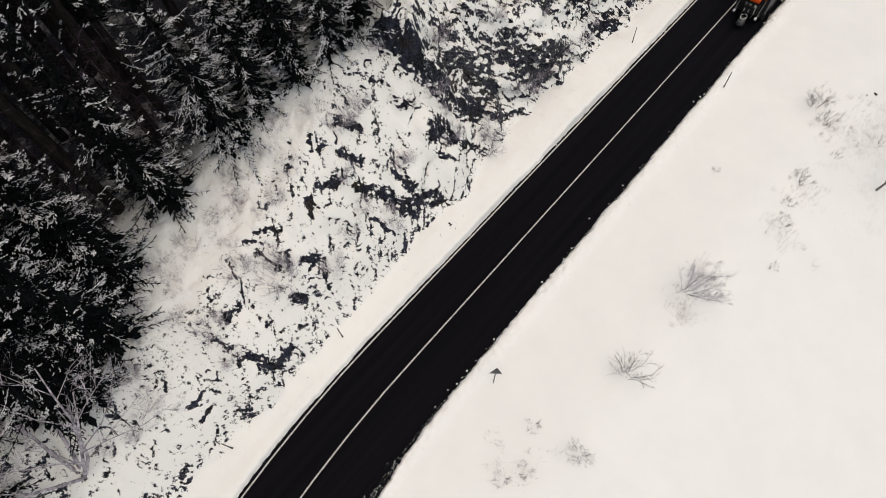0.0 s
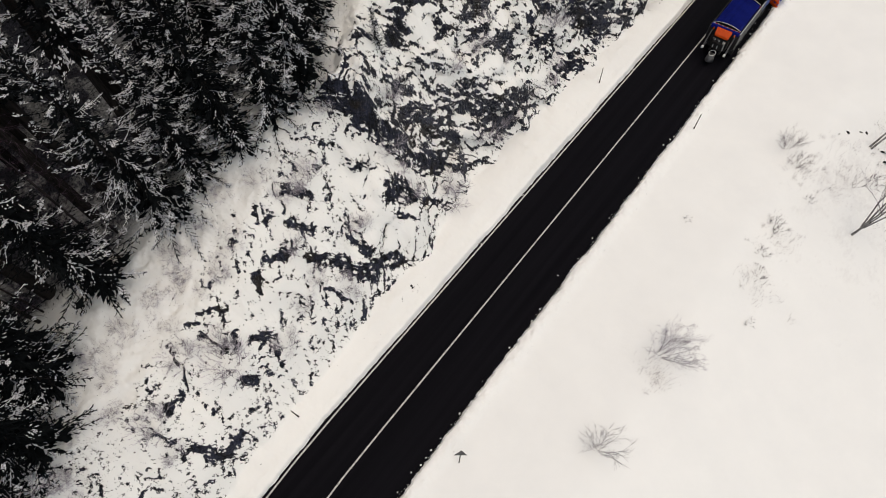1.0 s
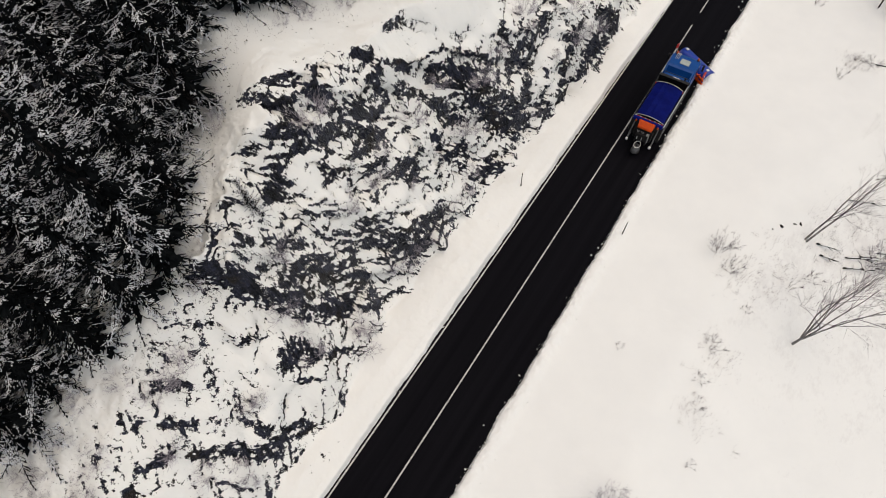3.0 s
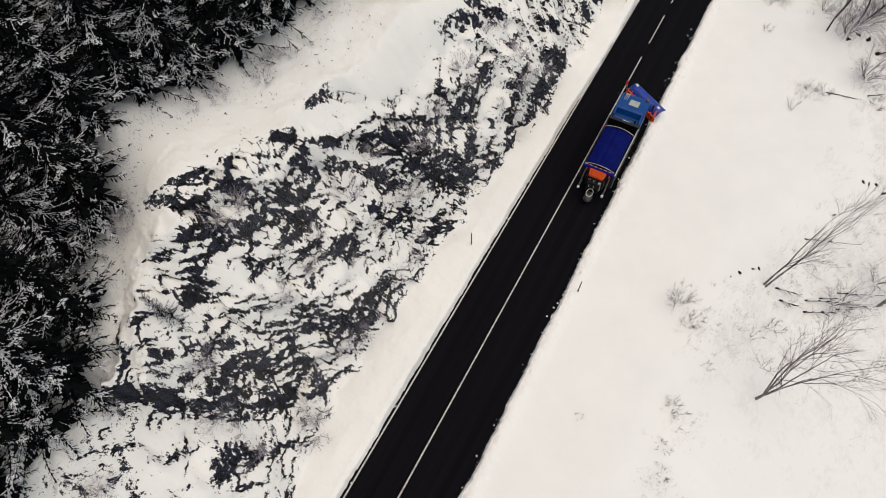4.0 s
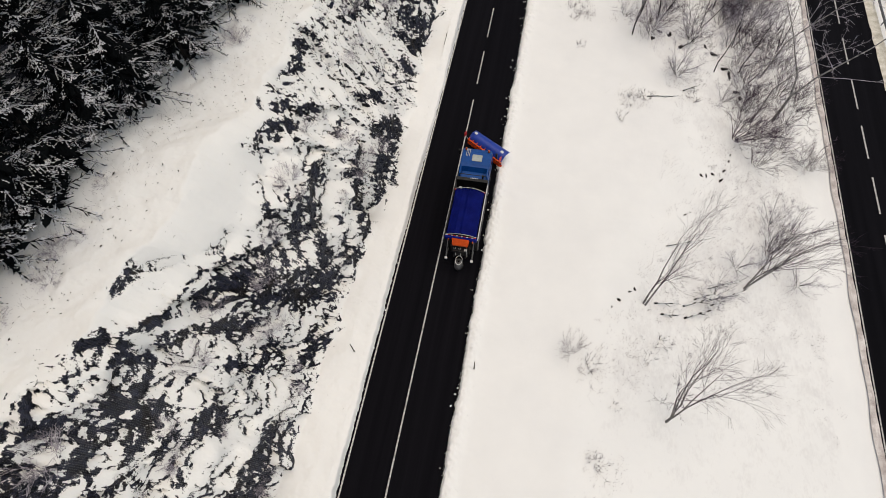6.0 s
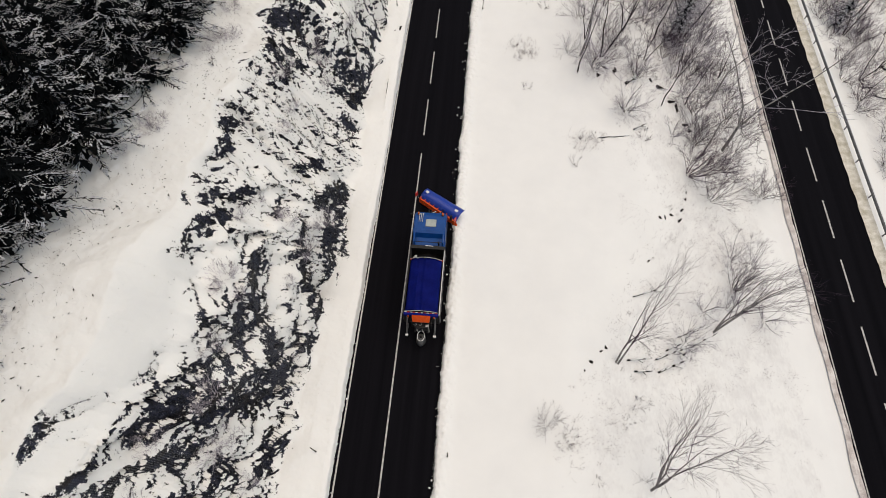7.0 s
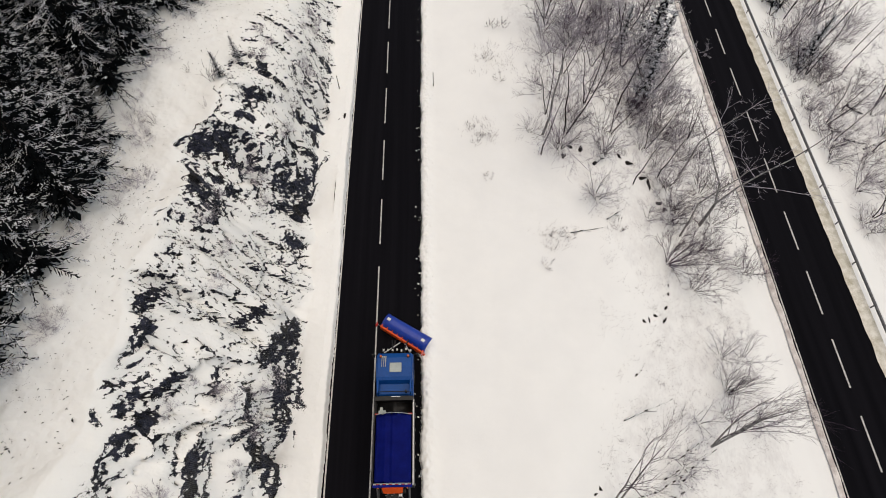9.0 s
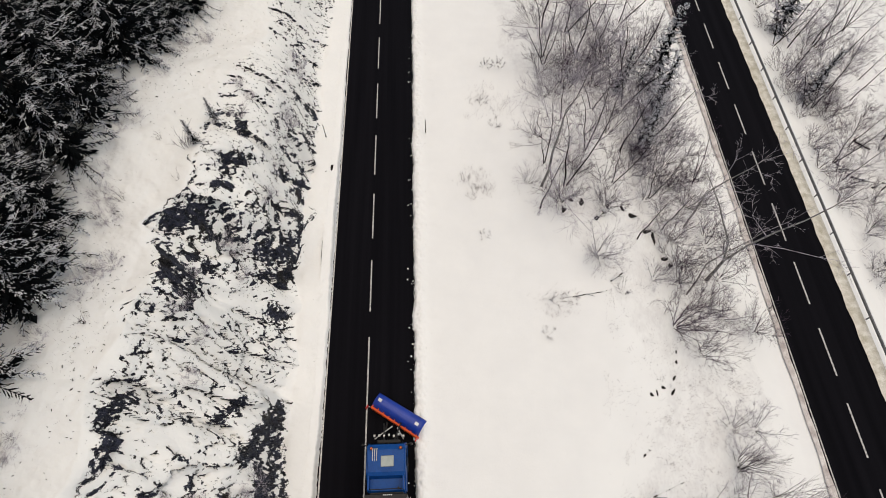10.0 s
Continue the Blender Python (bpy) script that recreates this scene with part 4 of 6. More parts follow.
    part("air_intake", bm, M_DARK, cab)
    bm = bmesh.new()
    rod(bm, (-0.95, 3.25, 2.9), (0.95, 3.25, 2.9), 0.025)
    part("grab_rail", bm, M_DARK, cab)
    for s in (-1, 1):
        bm = bmesh.new()
        box(bm, min(0.72 * s, 1.02 * s), max(0.72 * s, 1.02 * s), 5.86, 5.96, 1.0, 1.2, 0.03)
        part("headlight", bm, M_HATCH, cab, "clear headlight")
    bm = bmesh.new()
    box(bm, -1.12, 1.12, 5.8, 6.0, 0.5, 0.8, 0.04)
    part("bumper", bm, M_DARK, cab)
    # side tank and steps
    for s in (-1, 1):
        bm = bmesh.new()
        box(bm, min(0.62 * s, 1.12 * s), max(0.62 * s, 1.12 * s), 1.6, 3.1, 0.5, 1.0, 0.08)
        part("tank", bm, M_GREY, truck)
    # snow plough, set across the road at an angle
    plow = new("snow_plough")
    plow.parent = truck
    plow["label"] = "blue curved snow plough blade with orange frame"
    plow.matrix_basis = pose(0.30, 7.35, 0, 0, 0, -34)
    arc = [(0.10, 0.12), (0.02, 0.3), (-0.02, 0.55), (0.04, 0.82), (0.2, 1.04), (0.42, 1.14), (0.66, 1.10), (0.82, 0.98)]
    inner = [(y + 0.05, z - 0.05) for y, z in reversed(arc)]
    bm = bmesh.new()
    n = 10
    rings = []
    for k in range(n + 1):
        f = k / n
        x = -1.78 + 3.56 * f
        g = 1.0 + 0.10 * f
        rings.append([bm.verts.new((x, y * g * 1.12, z * (0.94 + 0.10 * f))) for y, z in arc + inner])
    m = len(rings[0])
    for a, b in zip(rings, rings[1:]):
        for i in range(m):
            bm.faces.new((a[i], b[i], b[(i + 1) % m], a[(i + 1) % m]))
    bm.faces.new(rings[0])
    bm.faces.new(rings[-1][::-1])
    part("blade", bm, M_PLOW, plow, "glossy blue curved blade", True)
    for x in (-1.45, 1.35):
        bm = bmesh.new()
        box(bm, x - 0.13, x + 0.13, 0.46, 0.66, 1.12, 1.20, 0.02)
        part("sticker", bm, M_WHITE, plow, "pale label plate")
    bm = bmesh.new()
    box(bm, -1.8, 1.85, -0.10, 0.02, 0.62, 0.74, 0.02)
    box(bm, -1.8, 1.85, -0.10, 0.05, 0.2, 0.4, 0.02)
    for k in range(9):
        x = -1.7 + 0.42 * k
        box(bm, x - 0.03, x + 0.03, -0.13, 0.12, 0.2, 0.86, 0.01)
    part("blade_frame", bm, M_ORANGE, plow, "orange steel ribs behind the blade")
    bm = bmesh.new()
    box(bm, -1.75, 1.8, 0.02, 0.12, 0.02, 0.14, 0.01)
    part("scraper_edge", bm, M_RUBBER, plow)
    for x in (-1.82, 1.88):
        bm = bmesh.new()
        rod(bm, (x, -0.1, 0.8), (x, -0.28, 1.75), 0.02)
        part("marker_pole", bm, M_WHITE, plow)
        bm = bmesh.new()
        box(bm, x - 0.02, x + 0.02, -0.42, -0.16, 1.3, 1.75, 0.005)
        part("marker_flag", bm, M_RED, plow, "red and white marker flag")
    bm = bmesh.new()
    for x in (-0.45, 0.45):
        rod(bm, (x, 5.9, 0.7), (x * 0.8 + 0.2, 7.3, 0.6), 0.06)
        rod(bm, (x * 0.6, 5.95, 1.3), (x * 1.2 + 0.2, 7.2, 0.95), 0.045)
    box(bm, -0.7, 0.7, 5.95, 6.15, 0.6, 1.35, 0.04)
    part("plough_mount", bm, M_DARK, truck)
    bm = bmesh.new()
    rod(bm, (-0.9, 6.25, 1.05), (0.2, 7.0, 1.0), 0.04)
    rod(bm, (0.9, 6.2, 1.05), (0.5, 6.9, 1.0), 0.04)
    for k in range(7):
        x = -0.9 + 0.3 * k
        box(bm, x - 0.06, x + 0.06, 6.35 + 0.08 * math.sin(3 * k), 6.5 + 0.08 * math.sin(3 * k), 1.1, 1.22, 0.02)
    part("plough_hydraulics", bm, M_ALU, truck, "bright rams and fittings")
    truck.matrix_basis = pose(1.55, -14.36, 0.0, 0, 0, 0.2)


make_truck()


# ---- spruces ----
def spruce_mesh(h, crown_from, reach, seed, dense=1.0, fine=1.0, load=0.0, share=0.22):
    """Vertices of the dark sprays and of the snow on them."""
    rng = random.Random(seed)
    nv, nf, sv, sf = [], [], [], []
    U = rng.uniform

    def spray(vs, fs, p, d, length, width, drop):
        side = Vector((-d.y, d.x, 0))
        side = side.normalized() * width if side.length > 0.01 else Vector((width, 0, 0))
        mid = p + d * length * U(0.35, 0.65)
        k = len(vs)
        vs += [p, mid + side - Vector((0, 0, drop)), p + d * length, mid - side - Vector((0, 0, drop))]
        fs += [(k, k + 1, k + 2), (k, k + 2, k + 3)]

    # a dark core, added to keep the crown's inside black
    tiers, sides = 12, 9
    for i in range(tiers):
        f = i / (tiers - 1)
        zz = crown_from + 0.3 + (h * 0.96 - crown_from) * f
        for k in range(sides):
            a = 6.283 * k / sides
            r = (0.03 + reach * 0.05 * (1 - f) ** 0.9) * U(0.2, 1.6)
            nv.append(Vector((r * math.cos(a), r * math.sin(a), zz + U(-0.4, 0.4))))
    for i in range(tiers - 1):
        for k in range(sides):
            p, q = i * sides + k, i * sides + (k + 1) % sides
            nf.append((p, q, q + sides, p + sides))
    z = crown_from
    while z < h - 0.1:
        t = (z - crown_from) / (h - crown_from)
        r = reach * (1 - t) ** 0.85 * (0.65 + 0.35 * min(1, t * 6 + 0.35))
        n = max(5, int((5.0 + 3.0 * (1 - t)) * dense))
        turn = U(0, 6.28)
        for i in range(n):
            az = turn + 6.283 * (i + U(-0.4, 0.4)) / n
            L = max(0.3, r * U(0.5, 1.15))
            root = Vector((0, 0, z + U(-0.25, 0.25)))
            out = Vector((math.cos(az), math.sin(az), 0))
            side0 = Vector((-out.y, out.x, 0))
            bend, sag, lift = U(-0.3, 0.3), U(0.35, 0.85) * (1 - 0.65 * t), U(0.1, 0.35)
            heavy = max(load, U(0.75, 1.0) if rng.random() < share + 0.3 * t + 0.15 * (t < 0.3) else U(0.0, 0.18))
            wave, gap = U(0, 6.28), U(3.0, 6.0)
            nodes = max(3, int(L / (0.21 / fine)))
            laden = {rng.randint(nodes // 3, nodes) for _ in range(rng.randint(1, 3))} if heavy > 0.5 else {nodes} if rng.random() < 2 * share else ()
            prev = root
            for k in range(1, nodes + 1):
                f = k / nodes
                q = root + out * (L * f) + side0 * (bend * L * f * f) + Vector((0, 0, L * ((0.15 + 0.55 * t) * f - sag * f * f + lift * f ** 4)))
                d = (q - prev).normalized()
                spray(nv, nf, prev, d, (q - prev).length * 1.25, 0.04, 0.02)
                cling = heavy * (0.6 + 0.4 * math.sin(wave + gap * f))
                wide = (0.13 + 0.26 * L * (1 - f) ** 0.7 * min(1, 2.5 * f)) * U(0.6, 1.3)
                for s in (-1, 1):
                    if rng.random() < 0.08:
                        continue
                    dd = (d * U(0.45, 1.0) + side0 * s * U(0.5, 0.95) + Vector((0, 0, U(-0.65, -0.05)))).normalized()
                    at = prev + (q - prev) * U(0, 1)
                    spray(nv, nf, at, dd, wide * 0.8, U(0.02, 0.04) / fine ** 0.8, 0.04)
                    if fine > 0.8:
                        fd = Vector((dd.x + U(-0.8, 0.8), dd.y + U(-0.8, 0.8), dd.z + U(-0.5, 0.2))).normalized()
                        spray(nv, nf, at + dd * wide * 0.6, fd, U(0.06, 0.12), U(0.016, 0.03), 0.02)
                    if rng.random() < cling:
                        # a comb of white fingers along the side twig
                        m = max(2, int(wide * fine / 0.10))
                        for g in range(m):
                            fd = (dd * U(0.4, 1.0) + d * U(0.0, 0.7) + side0 * U(-0.6, 0.6) + Vector((0, 0, U(-0.35, 0.15)))).normalized()
                            spray(sv, sf, at + dd * wide * (g + U(0.3, 1.0)) / m + Vector((0, 0, 0.03)), fd, U(0.06, 0.13) / fine ** 0.5, U(0.018, 0.032) / fine ** 0.7, 0.015)
                        if rng.random() < 0.5:
                            spray(sv, sf, at + Vector((0, 0, 0.03)), dd, wide * 0.8, U(0.012, 0.022) / fine ** 0.5, 0.01)
                if k in laden:
                    hand = U(0.7, 1.25) * (0.16 + 0.08 * L)
                    for g in range(11 if fine > 0.8 else 6):
                        fd = (d + side0 * U(-1.3, 1.3) + Vector((0, 0, U(-0.55, 0.1)))).normalized()
                        spray(sv, sf, q - d * U(-0.3, 0.9) * hand + side0 * U(-0.45, 0.45) * hand + Vector((0, 0, 0.05)), fd, hand * U(0.3, 0.65) / fine ** 0.5, U(0.018, 0.034) / fine ** 0.8, 0.02)
                if cling > 0.35 and f > 0.06:
                    spray(sv, sf, prev - d * 0.05 + Vector((0, 0, 0.05)), d, (q - prev).length * U(1.0, 1.5), U(0.02, 0.05) * (1.25 - 0.6 * f), 0.03)
                prev = q
            # dark filler sprays, added to blacken the gaps under the bough
            for g in range(5):
                f = U(0.0, 0.4)
                dd = (out + side0 * U(-0.6, 0.6) + Vector((0, 0, U(-0.5, -0.1)))).normalized()
                spray(nv, nf, root + out * (L * f) - Vector((0, 0, U(0.1, 0.45))), dd, L * U(0.2, 0.34), L * U(0.035, 0.085), 0.1)
            for s in range(3):
                dd = (out + side0 * (U(-0.8, 0.8) + bend) + Vector((0, 0, U(-0.4, 0.3)))).normalized()
                spray(nv, nf, prev - dd * 0.08, dd, U(0.12, 0.24), 0.03, 0.02)
                if rng.random() < heavy + 0.2:
                    spray(sv, sf, prev - dd * 0.06 + Vector((0, 0, 0.03)), dd, U(0.1, 0.2), U(0.018, 0.032), 0.02)
        z += U(0.36, 0.54) * (1 + 0.25 * (1 - t))
    return nv, nf, sv, sf


def make_spruce(h, crown_from, reach, seed, dense, label, fine=1.0, load=0.0, share=0.22):
    tree = new("spruce")
    tagged(tree, label, "tree", "spruces of the forest")
    bm = bmesh.new()
    rod(bm, (0, 0, -0.6), (0, 0, h * 0.55), 0.012 * h + 0.05, 0.006 * h + 0.03, 8)
    rod(bm, (0, 0, h * 0.55), (0, 0, h * 0.99), 0.006 * h + 0.03, 0.012, 6)
    rng = random.Random(seed)
    if crown_from > 3:
        for k in range(26):
            z = rng.uniform(1.5, crown_from)
            a = rng.uniform(0, 6.28)
            l = rng.uniform(0.3, 1.2)
            rod(bm, (0, 0, z), (l * math.cos(a), l * math.sin(a), z - 0.1), 0.015, 0.006, 4)
    part("trunk", bm, M_BARK, tree)
    nv, nf, sv, sf = spruce_mesh(h, crown_from, reach, seed, dense, fine, load, share)
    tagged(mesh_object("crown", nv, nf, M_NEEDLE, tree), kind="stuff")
    tagged(mesh_object("snow_load", sv, sf, M_TWIGSNOW, tree, label="snow lying on the sprays"), kind="stuff")
    return tree


LOW = "snow-laden spruce, branches down to the snow"
TALL = "tall dark spruce with a bare lower trunk"
DIM = "dark spruce with a little snow on its boughs"
kinds_dim = [make_spruce(14.0, 0.5, 3.2, 15, 1.15, DIM, 0.85, 0.0, 0.10), make_spruce(15.5, 0.6, 3.3, 16, 1.15, DIM, 0.85, 0.0, 0.12)]
kinds_low = [make_spruce(14.5, 0.5, 3.1, 1, 1.0, LOW, 1.0, 0.0, 0.45), make_spruce(12.5, 0.4, 2.7, 2, 1.0, LOW, 1.0, 0.0, 0.47), make_spruce(16.0, 0.8, 3.3, 3, 1.0, LOW, 1.0, 0.0, 0.43), make_spruce(7.0, 0.2, 1.8, 4, 1.0, "small " + LOW, 0.8, 0.75)]
kinds_mid = [make_spruce(15.0, 1.5, 3.0, 7, 1.0, LOW, 0.62, 0.0, 0.45), make_spruce(17.0, 2.0, 3.1, 8, 1.0, LOW, 0.62, 0.0, 0.45)]
kinds_high = [make_spruce(26.0, 13.0, 3.3, 9, 0.9, TALL, 0.36), make_spruce(24.5, 12.0, 3.0, 10, 0.9, TALL, 0.36)]
kinds_tall = [make_spruce(21.0, 9.0, 2.9, 5, 0.9, TALL, 0.46), make_spruce(18.5, 7.5, 2.7, 6, 0.9, TALL, 0.46)]


def ground_at(x, y):
    return float(height(np.array([x]), np.array([y]))[0])


def plant(kinds, spots, sink=0.1, seed=0, lean=3.0, scale=(0.85, 1.15)):
    """Each kind's first copy is itself moved; the rest are copies."""
    rng = random.Random(seed)
    used = set()
    for x, y in spots:
        k = rng.randrange(len(kinds))
        s = rng.uniform(*scale)
        m = pose(x, y, ground_at(x, y) - sink, rng.uniform(-lean, lean), rng.uniform(-lean, lean), rng.uniform(0, 360))
        if k not in used:
            used.add(k)
            ob = kinds[k]
            ob.matrix_basis = m
        else:
            ob = copy_thing(kinds[k], m)
        ob.scale = (s, s, s)
    for k, ob in enumerate(kinds):
        if k not in used:
            x, y = -30 - 3 * k, 30
            ob.matrix_basis = pose(x, y, ground_at(x, y) - sink)


def forest_spots():
    rng = random.Random(8)
    low, mid, tall, taken = [], [], [], []

    def free(x, y, gap):
        return all((x - a) ** 2 + (y - b) ** 2 > gap * gap for a, b in taken)

    def open_stand(x, y):
        return -66.0 < y < -57.5 and x > -36

    y = -84.0
    while y < 56:
        x = float(np.interp(y, EDGE_Y, EDGE_X)) - rng.uniform(2.0, 3.0)
        if free(x, y, 2.2) and not (-64.0 < y < -60.5) and y > -70:
            taken.append((x, y))
            low.append((x, y))
        y += rng.uniform(1.9, 2.9)
    for tries in range(9000):
        y = rng.uniform(-82, 46)
        edge = float(np.interp(y, EDGE_Y, EDGE_X)) - 2.4
        x = edge - rng.random() ** 1.4 * 28
        if x < (-42 if y < -45 else -31) or open_stand(x, y):
            continue
        back = edge - x
        if not free(x, y, 2.7 if back < 7 else 3.5):
            continue
        taken.append((x, y))
        if y < -66 and x > -13.5 and y < -69.5:
            continue
        (tall if y < -50 and x < -18 else low if back < 3.5 else mid if back < 8.5 else tall).append((x, y))
    return low, mid, tall


low, mid, tall = forest_spots()
# the last five stand out of view, added to shade the forest's corner
corner = [(-12.2, -67.6), (-12.4, -69.9), (-14.2, -64.4), (-13.6, -66.2), (-11.4, -68.6), (-10.6, -70.8), (-14.6, -68.4), (-16.2, -66.6), (-16.8, -69.4), (-13.4, -71.6), (-15.6, -72.2), (-12.2, -73.6), (-17.6, -72.0), (-10.9, -69.2), (-8.8, -75.6), (-11.0, -76.4), (-7.0, -77.8), (-13.5, -75.4), (-9.6, -79.0)]
dim = [q for i, q in enumerate(low + mid) if q[1] < -60 or (q[1] < -40 and i % 3 == 0)]
plant(kinds_dim, corner + dim, seed=1)
plant(kinds_low[:3], [q for q in low if q not in dim], seed=1)
plant(kinds_mid, [q for q in mid if q not in dim], seed=3)
stand = [(-17.2, -62.0), (-17.9, -60.6), (-19.0, -57.6), (-21.8, -62.1), (-24.7, -58.5), (-29.6, -59.8), (-21.4, -63.4), (-25.5, -63.8), (-26.5, -60.5), (-22.5, -59.8), (-31, -62.5), (-33, -58), (-20.2, -65.2), (-23.6, -61.3), (-27.8, -58.4), (-28.6, -64.6), (-18.6, -64.8), (-30.8, -60.6), (-34.6, -61.2), (-33.4, -64.4), (-26.2, -57.2), (-36.5, -59.2), (-37.5, -63.2)]
high = [q for q in tall if q[1] < -50 and q[0] < -20]
plant(kinds_tall, [q for q in tall if q not in high], seed=2)
rng = random.Random(77)
# unseen rows farther west, added to keep sky light off the open stand
behind = [(-44 + rng.uniform(-1.2, 1.2) - 3.6 * i, -80 + 4.0 * k + rng.uniform(-1.3, 1.3)) for i in range(4) for k in range(9)]
plant(kinds_high, high + stand + behind, seed=2)


# ---- bare trees and shrubs ----
class Wood:
    """Collects tapered branches as joined tubes."""

    def __init__(self):
        self.v, self.f = [], []

    def tube(self, pts, radii, sides=4):
        base = len(self.v)
        for i, p in enumerate(pts):
            d = (pts[min(i + 1, len(pts) - 1)] - pts[max(i - 1, 0)]).normalized()
            a = d.orthogonal().normalized()
            b = d.cross(a)
            for k in range(sides):
                t = 6.2832 * k / sides
                self.v.append(p + (a * math.cos(t) + b * math.sin(t)) * radii[i])
        for i in range(len(pts) - 1):
            for k in range(sides):
                self.f.append((base + i * sides + k, base + i * sides + (k + 1) % sides, base + (i + 1) * sides + (k + 1) % sides, base + (i + 1) * sides + k))


def grow(wood_list, rng, p, d, length, radius, depth, spread_deg, up, level=0, kids=5, thin=0.011):
    n = 5 if level == 0 else 3 if level == 1 else 1 if depth == 0 else 2
    pts, radii = [p.copy()], [radius]
    step = length / n
    for i in range(n):
        d = (d + Vector((rng.gauss(0, 0.11 + 0.05 * min(level, 2)), rng.gauss(0, 0.11 + 0.05 * min(level, 2)), rng.gauss(0, 0.07) + up))).normalized()
        p = p + d * step
        pts.append(p.copy())
        radii.append(radius * (1 - 0.75 * (i + 1) / n))
    wood_list[min(level, len(wood_list) - 1)].tube(pts, radii, 6 if level == 0 else 4 if level == 1 else 3)
    if depth == 0:
        return
    for k in range(kids):
        f = rng.uniform(0.22, 1.0)
        i = min(n - 1, int(f * n))
        q = pts[i].lerp(pts[i + 1], f * n - i)
        ax = d.orthogonal().normalized()
        ax.rotate(Matrix.Rotation(rng.uniform(0, 6.283), 3, d))
        nd = d.copy()
        nd.rotate(Matrix.Rotation(radians(rng.uniform(0.6, 1.25) * spread_deg), 3, ax))
        grow(wood_list, rng, q, nd, length * rng.uniform(0.32, 0.6) * (1.15 - 0.5 * f) * (1.2 if thin < 0.01 else 1.0), max(thin, radius * (1 - 0.7 * f) * 0.5), depth - 1, spread_deg, up, level + 1, kids, thin)


def make_bare_tree(name, label, h, stems, seed, mat_trunk, mat_twig, spread_deg=38, kids=6, depth=3, lean=(0, 0), splay=12, group="bare trees", radius=0.011, thin=0.011, fork=0.0):
    tree = new(name)
    tagged(tree, label, "tree" if h > 3.2 else "shrub", group)
    rng = random.Random(seed)
    trunk, limbs, twigs = Wood(), Wood(), Wood()
    tip = Vector((lean[0] * 0.7, lean[1] * 0.7, 1)).normalized() * fork
    if fork:
        trunk.tube([Vector((0, 0, -0.3)), tip * 0.5 + Vector((0.03, 0.02, 0)), tip * 1.05], [h * radius * 1.7, h * radius * 1.4, h * radius * 1.2], 8)
    for s in range(stems):
        a = 6.283 * s / stems + rng.uniform(-0.4, 0.4)
        tilt = radians(splay) * (rng.uniform(0.5, 1.2) if stems > 1 else 0.2)
        d = Vector((math.cos(a) * math.sin(tilt) + lean[0], math.sin(a) * math.sin(tilt) + lean[1], math.cos(tilt))).normalized()
        grow([trunk, limbs, twigs], rng, (tip if fork else Vector((0, 0, -0.2))) + Vector((0.08 * math.cos(a), 0.08 * math.sin(a), 0)), d, h * rng.uniform(0.8, 1.05), h * radius, depth, spread_deg, 0.035, 0, kids, thin)
    mesh_object("trunk", trunk.v, trunk.f, mat_trunk, tree, True)
    k = len(limbs.v)
    tagged(mesh_object("crown", limbs.v + twigs.v, limbs.f + [tuple(i + k for i in f) for f in twigs.f], mat_twig, tree), kind="stuff")
    return tree


def put_at(ob, x, y, rz=0, s=1.0, dz=0.0):
    ob.matrix_basis = pose(x, y, ground_at(x, y) + dz, 0, 0, rz)
    ob.scale = (s, s, s)


def more(ob, x, y, rz=0, s=1.0):
    c = copy_thing(ob, pose(x, y, ground_at(x, y), 0, 0, rz))
    c.scale = (s, s, s)
    return c


# single trees of the slope between the roads
put_at(make_bare_tree("bare_tree", "spreading bare tree with several forked stems in the snow", 5.8, 5, 11, M_BIRCH, M_TWIG, 34, 5, 3, (0.26, 0.40), 20, "bare trees", 0.010, 0.0065, 0.9), 16.7, -25.4)
put_at(make_bare_tree("birch", "slender twin-stemmed birch standing in snow", 7.4, 2, 12, M_BIRCH, M_TWIG, 24, 5, 3, (0.16, 0.42), 4.0, "bare trees", 0.010, 0.0065), 15.0, -17.6)
put_at(make_bare_tree("bare_tree", "bare tree with two long trunks leaning downhill", 6.6, 4, 13, M_BIRCH, M_TWIG, 22, 5, 3, (0.28, 0.34), 7, "bare trees", 0.010, 0.0065, 0.5), 23.0, -13.9)
put_at(make_bare_tree("shrub", "upright sheaf of thin bare stems", 3.0, 14, 16, M_BARK, M_TWIG, 22, 5, 2, (0.25, 0.15), 18, "shrubs", 0.006, 0.006), 25.3, -10.2)
put_at(make_bare_tree("birch", "frosted birch spreading over the lower road", 10.5, 2, 14, M_BIRCH, M_FROST, 58, 4, 3, (0.14, 0.24), 16, "bare trees", 0.0085, 0.012, 3.0), 26.9, 4.2)
birch2 = make_bare_tree("birch", "slim birch leaning out towards the lower road", 10.5, 1, 15, M_BIRCH, M_FROST, 54, 5, 3, (0.22, 0.44), 5, "bare trees", 0.0080, 0.010)
put_at(birch2, 24.2, 2.4)
more(birch2, 25.8, 8.9, -8, 1.1)

put_at(make_bare_tree("birch", "tall birch with snow lying along its level limbs", 11.5, 1, 17, M_BIRCH, M_FROST, 66, 9, 3, (0.02, 0.05), 3, "bare trees", 0.010, 0.010), 13.4, 11.2)
